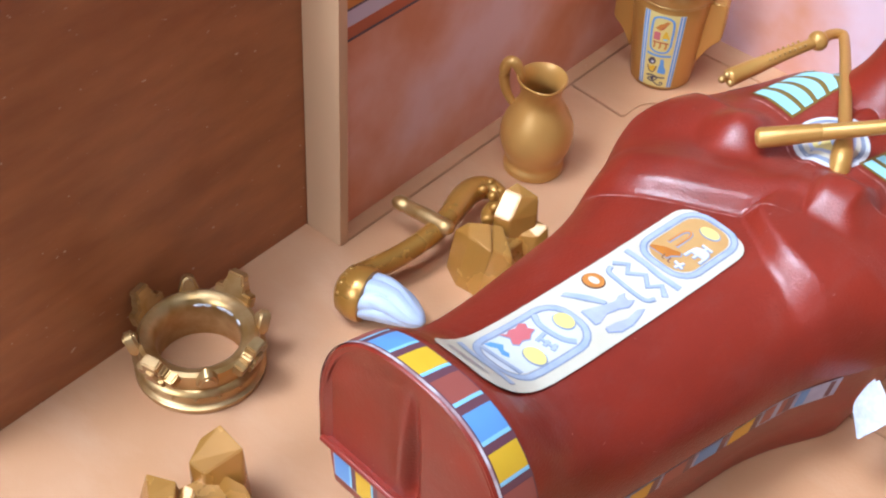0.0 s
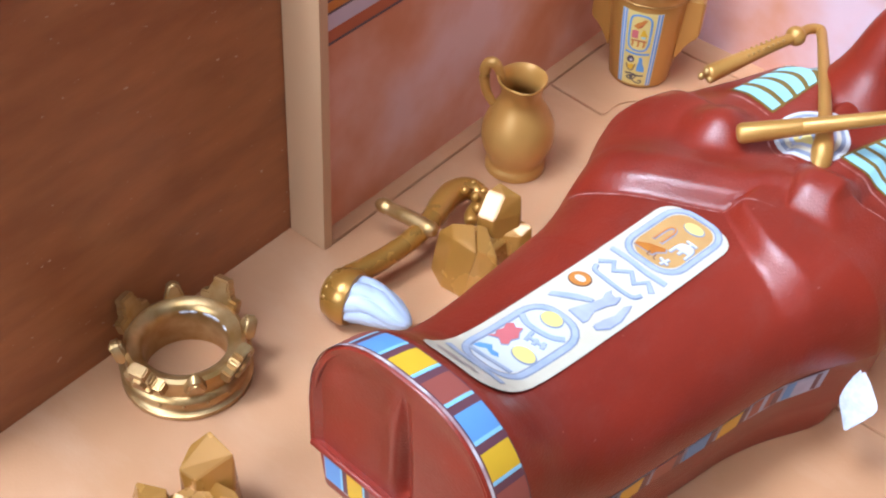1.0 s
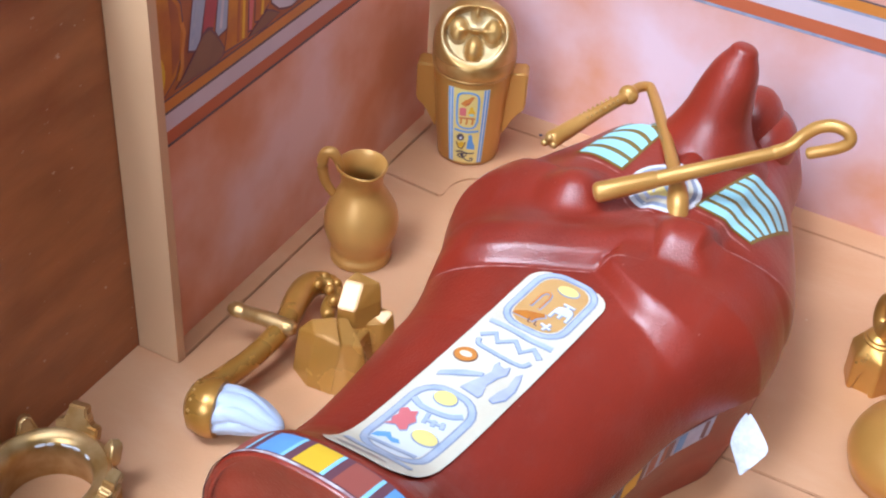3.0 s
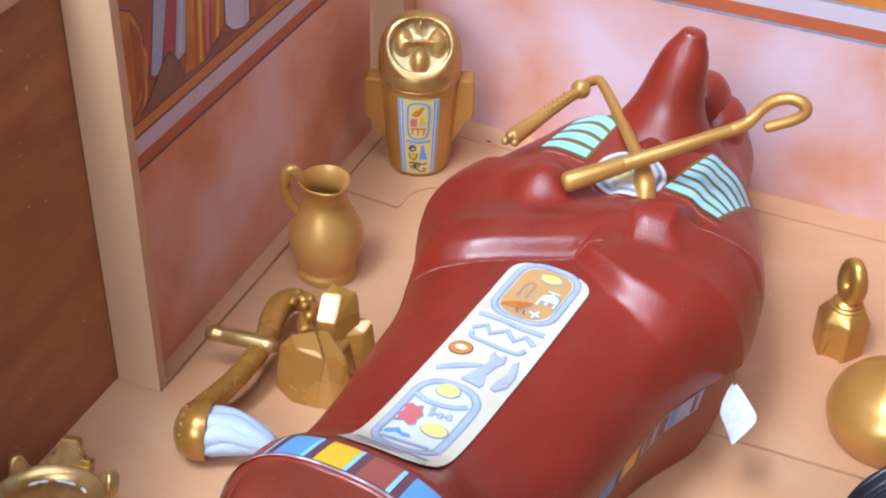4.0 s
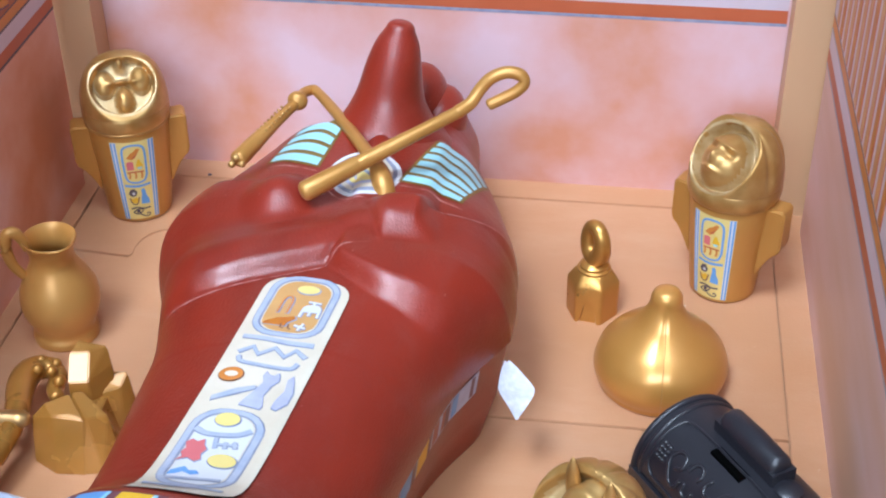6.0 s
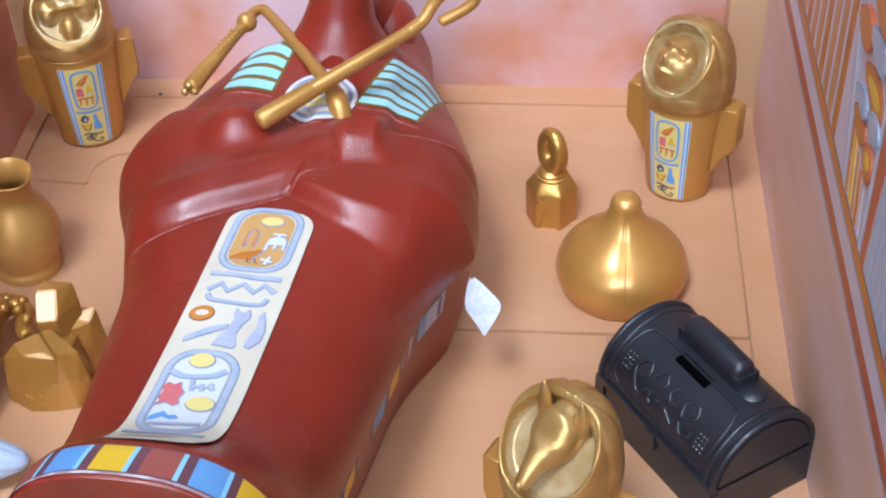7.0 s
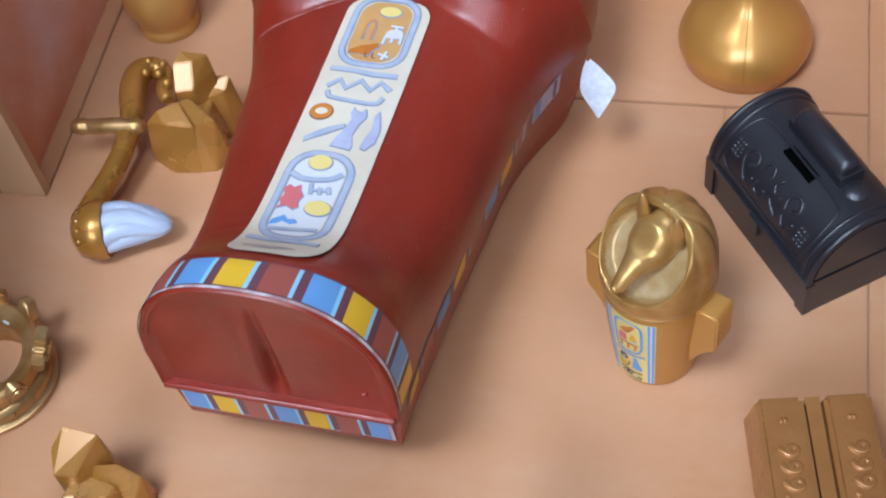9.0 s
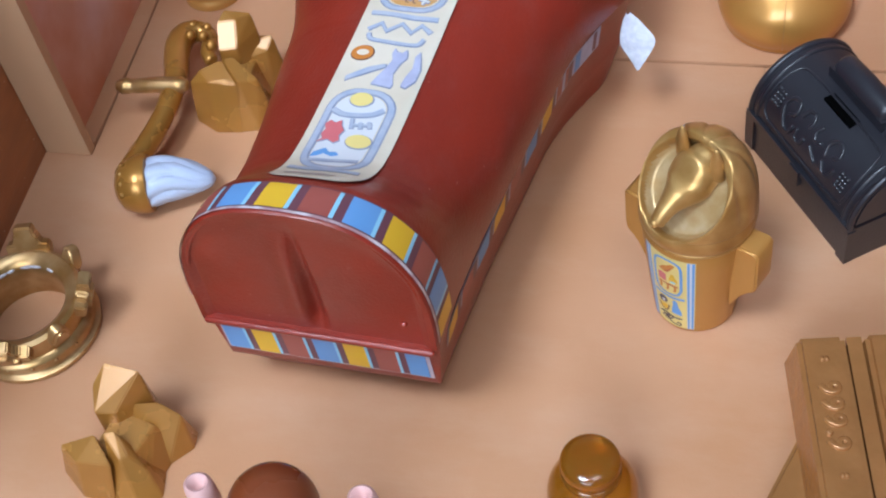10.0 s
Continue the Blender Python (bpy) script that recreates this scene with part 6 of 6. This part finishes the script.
raised = [(-0.0118, 12), (0.0, 11), (0.0118, 12), (0.0136, 20), (0.0140, 42), (0.0134, 66), (0.0112, 76), (0.0, 77), (-0.0112, 76), (-0.0134, 66), (-0.0140, 42), (-0.0136, 20), (-0.0118, 12)]
part("panel_frame", scroll(raised, 0.00028), BLACK, lid, "raised frame round the scrollwork", 60)
for pts in ([(-0.0085, 30), (-0.0095, 40), (-0.0085, 50), (-0.0065, 50), (-0.0060, 40), (-0.0072, 36)], [(-0.0085, 30), (-0.0072, 22), (-0.0055, 22), (-0.0050, 30)],
            [(-0.0045, 44), (-0.0040, 52), (-0.0025, 54), (-0.0015, 48), (-0.0018, 42)], [(-0.0038, 32), (-0.0036, 24), (-0.0020, 22), (-0.0012, 30)],
            [(0.0008, 52), (0.0002, 44), (0.0012, 38), (0.0026, 40)], [(0.0008, 30), (0.0020, 26), (0.0034, 22)],
            [(0.0048, 36), (0.0042, 46), (0.0055, 54), (0.0072, 52), (0.0078, 44), (0.0066, 40)], [(0.0050, 30), (0.0062, 22), (0.0078, 24), (0.0084, 32)]):
    part("scrollwork", scroll(pts, 0.00042), BLACK, lid, smooth=60)
for xc, ac in ((-0.0118, 40), (0.0112, 32)):
    for i in range(3):
        for j in range(4):
            part("scroll_bead", moved(ball(0, 0, 0, 0.00055, 0.00055, 0.00045, 8), Matrix.Translation(dome_at(xc - 0.0009 + 0.0009 * i, ac - 8 + 4.6 * j, 0.0)))  , BLACK, lid)
ZT = CZ + (CT - 0.0005) * 1.04
part("handle", moved(joined(tube([(-0.0066, 0, 0.0024, 0.0026), (0.0, 0, 0.0026, 0.0027), (0.0066, 0, 0.0024, 0.0026)], 24), box(-0.0086, 0.0086, -0.0026, 0.0026, -0.0020, 0.0024, 0.0016, 4)), Matrix.Translation((0.0, 0.0020, ZT))), BLACK, lid, "rounded carrying handle", 50)
# no opening is cut: a near-black block paints the slot's shade
part("coin_slot", box(-0.0042, 0.0044, -0.0044, -0.0008, ZT - 0.0040, ZT - 0.0002, 0.0001), mat("slot_dark", (0.002, 0.002, 0.002), 1.0, spec=0.0), lid, "coin slot, its dark inside painted as a near-black block")
part("hinge_boss", moved(lathe([(0.0026, 0), (0.0026, 0.0006), (0.0018, 0.0012), (0, 0.0013)], 20), Matrix.Translation((0.0104, 0.0018, ZT - 0.0004))), BLACK, lid)

# ---- ingots ----
ingots = thing("gold_bars", 0.1660, -0.0556, 0, 10, "pair of brown-gold plastic bars with embossed numerals", "gold bars")
part("slab", box(-0.0108, 0.0112, -0.0200, 0.0172, 0.0, 0.0040, 0.0006, 3), INGOT, ingots, "flat brown-gold slab under the bars")
part("slab", moved(prism([(-0.0052, -0.0190), (0.0052, -0.0190), (0.0052, 0.0130), (-0.0052, 0.0130)], 0.0, 0.0046, 0.0008, None, 3), Matrix.Translation((-0.0129, -0.0116, 0)) @ Matrix.Rotation(radians(-31), 4, "Z")), INGOT, ingots, "second flat slab lying askew under the bars")


def ingot(x):
    bm = bmesh.new()
    a = [bm.verts.new(p) for p in ((x - 0.0058, -0.0205, 0.0035), (x + 0.0058, -0.0205, 0.0035), (x + 0.0058, 0.0178, 0.0035), (x - 0.0058, 0.0178, 0.0035))]
    b = [bm.verts.new(p) for p in ((x - 0.0040, -0.0188, 0.0125), (x + 0.0040, -0.0188, 0.0125), (x + 0.0040, 0.0170, 0.0125), (x - 0.0040, 0.0170, 0.0125))]
    bm.faces.new(a[::-1])
    bm.faces.new(b)
    for i in range(4):
        bm.faces.new((a[i], a[(i + 1) % 4], b[(i + 1) % 4], b[i]))
    bmesh.ops.recalc_face_normals(bm, faces=bm.faces)
    return bevel(bm, 0.0008, 20, 4)


def numeral(ch, x, y, z, size, parent):
    cu = bpy.data.curves.new("numeral", "FONT")
    cu.body, cu.size, cu.extrude, cu.bevel_depth = ch, size, 0.0002, 0.00030
    cu.align_x, cu.align_y = "CENTER", "CENTER"
    tmp = bpy.data.objects.new("numeral", cu)
    scene.collection.objects.link(tmp)
    me = bpy.data.meshes.new_from_object(tmp.evaluated_get(bpy.context.evaluated_depsgraph_get()))
    bpy.data.objects.remove(tmp)
    me.materials.clear()
    me.materials.append(INGOT)
    ob = new("numeral", me)
    ob.parent = parent
    ob.matrix_local = pose(x, y, z, 0, 0, -90)
    return ob


for x in (-0.0058, 0.0060):
    bar = part("bar", ingot(x), INGOT, ingots, "tapered brown-gold bar", 30)
    for ch, y in (("9", 0.0062), ("9", 0.0030), ("9", -0.0002), (".", -0.0024), ("9", -0.0046)):
        numeral(ch, x, y, 0.0126, 0.0047, bar)
    for y in (0.0122, -0.0105):
        for dx in (-0.0003, 0.0004):
            part("rivet", ball(x + dx, y, 0.0125, 0.0005, 0.0006, 0.0005, 10), INGOT, bar)

part("ridge", box(-0.0012, 0.0014, -0.0196, 0.0172, 0.0035, 0.0112, 0.0012, 4), INGOT, ingots, "narrow worn ridge between the bars")

# ---- amber bottle and toy figure at the front ----
bottle = thing("bottle", 0.1212, -0.0722, 0, 0, "small translucent amber-gold toy bottle with a domed stopper", "bottle")
part("glass", lathe([tuple(p) for p in spline([(0, 0.0), (0.0060, 0.0), (0.0070, 0.0010), (0.0078, 0.0050), (0.0076, 0.0092), (0.0064, 0.0122), (0.0050, 0.0136), (0.0044, 0.0143), (0.0043, 0.0149)], 3)] + [(0, 0.0149)], 48), AMBER, bottle, "rounded amber glass body", 60)
part("collar", moved(tube([(0.0046 * math.cos(radians(a)), 0.0046 * math.sin(radians(a)), 0.0146, 0.0006) for a in range(0, 361, 10)], 10, False, 1.0, (0, 0, 1)), Matrix()), AMBER, bottle, "thin raised collar round the neck", 60)
part("stopper", lathe([tuple(p) for p in spline([(0, 0.0150), (0.0043, 0.0150), (0.0047, 0.0156), (0.0050, 0.0166), (0.0051, 0.0178), (0.0047, 0.0187), (0.0034, 0.0193), (0.0014, 0.0196), (0, 0.0196)], 3)], 48), AMBER, bottle, "domed amber stopper", 60)

fx, fy = 0.0756, -0.0962
fig = joined(
    moved(lathe([tuple(p) for p in spline([(0, -0.0085), (0.0040, -0.0080), (0.0064, -0.0045), (0.0072, 0.0), (0.0069, 0.0035), (0.0055, 0.0064), (0.0030, 0.0082), (0, 0.0086)], 3)], 36), Matrix.Translation((0.0010, 0.0006, 0.0338))),
    box(-0.0085, 0.0085, -0.0060, 0.0060, 0.0060, 0.0250, 0.003, 3),
    box(-0.0080, -0.0006, -0.0260, 0.0050, 0.0, 0.0075, 0.002, 3),
    box(0.0006, 0.0080, -0.0260, 0.0050, 0.0, 0.0075, 0.002, 3),
    tube([(-0.0090, 0, 0.0225, 0.0034), (-0.0120, 0.0030, 0.0260, 0.0030), (-0.0128, 0.0045, 0.0280, 0.0022)], 14),
    moved(lathe([(0, 0.0012), (0.0008, 0.0018), (0.0013, 0.0031), (0.0018, 0.0034), (0.0023, 0.0029), (0.0025, 0.0012), (0.0025, -0.0030), (0, -0.0034)], 24, 1.0, 0.92), Matrix.Translation((-0.0132, 0.0062, 0.0290))),
    moved(lathe([(0, 0.0012), (0.0008, 0.0018), (0.0013, 0.0031), (0.0018, 0.0034), (0.0023, 0.0029), (0.0025, 0.0012), (0.0025, -0.0030), (0, -0.0034)], 24, 1.0, 0.92), Matrix.Translation((0.0132, 0.0056, 0.0278))),
    tube([(0.0090, 0, 0.0225, 0.0034), (0.0120, 0.0030, 0.0260, 0.0030), (0.0128, 0.0040, 0.0270, 0.0022)], 14),
)
figure = part("toy_figure", fig, HAIR, None, "", 50)
figure.data.materials.append(SKIN)
for poly in figure.data.polygons:
    if abs(poly.center.x) > 0.0092:
        poly.material_index = 1
figure.matrix_world = pose(fx, fy, 0, 0, 0, 5)
tagged(figure, "small seated plastic toy figure with chestnut hair", "toy figure")
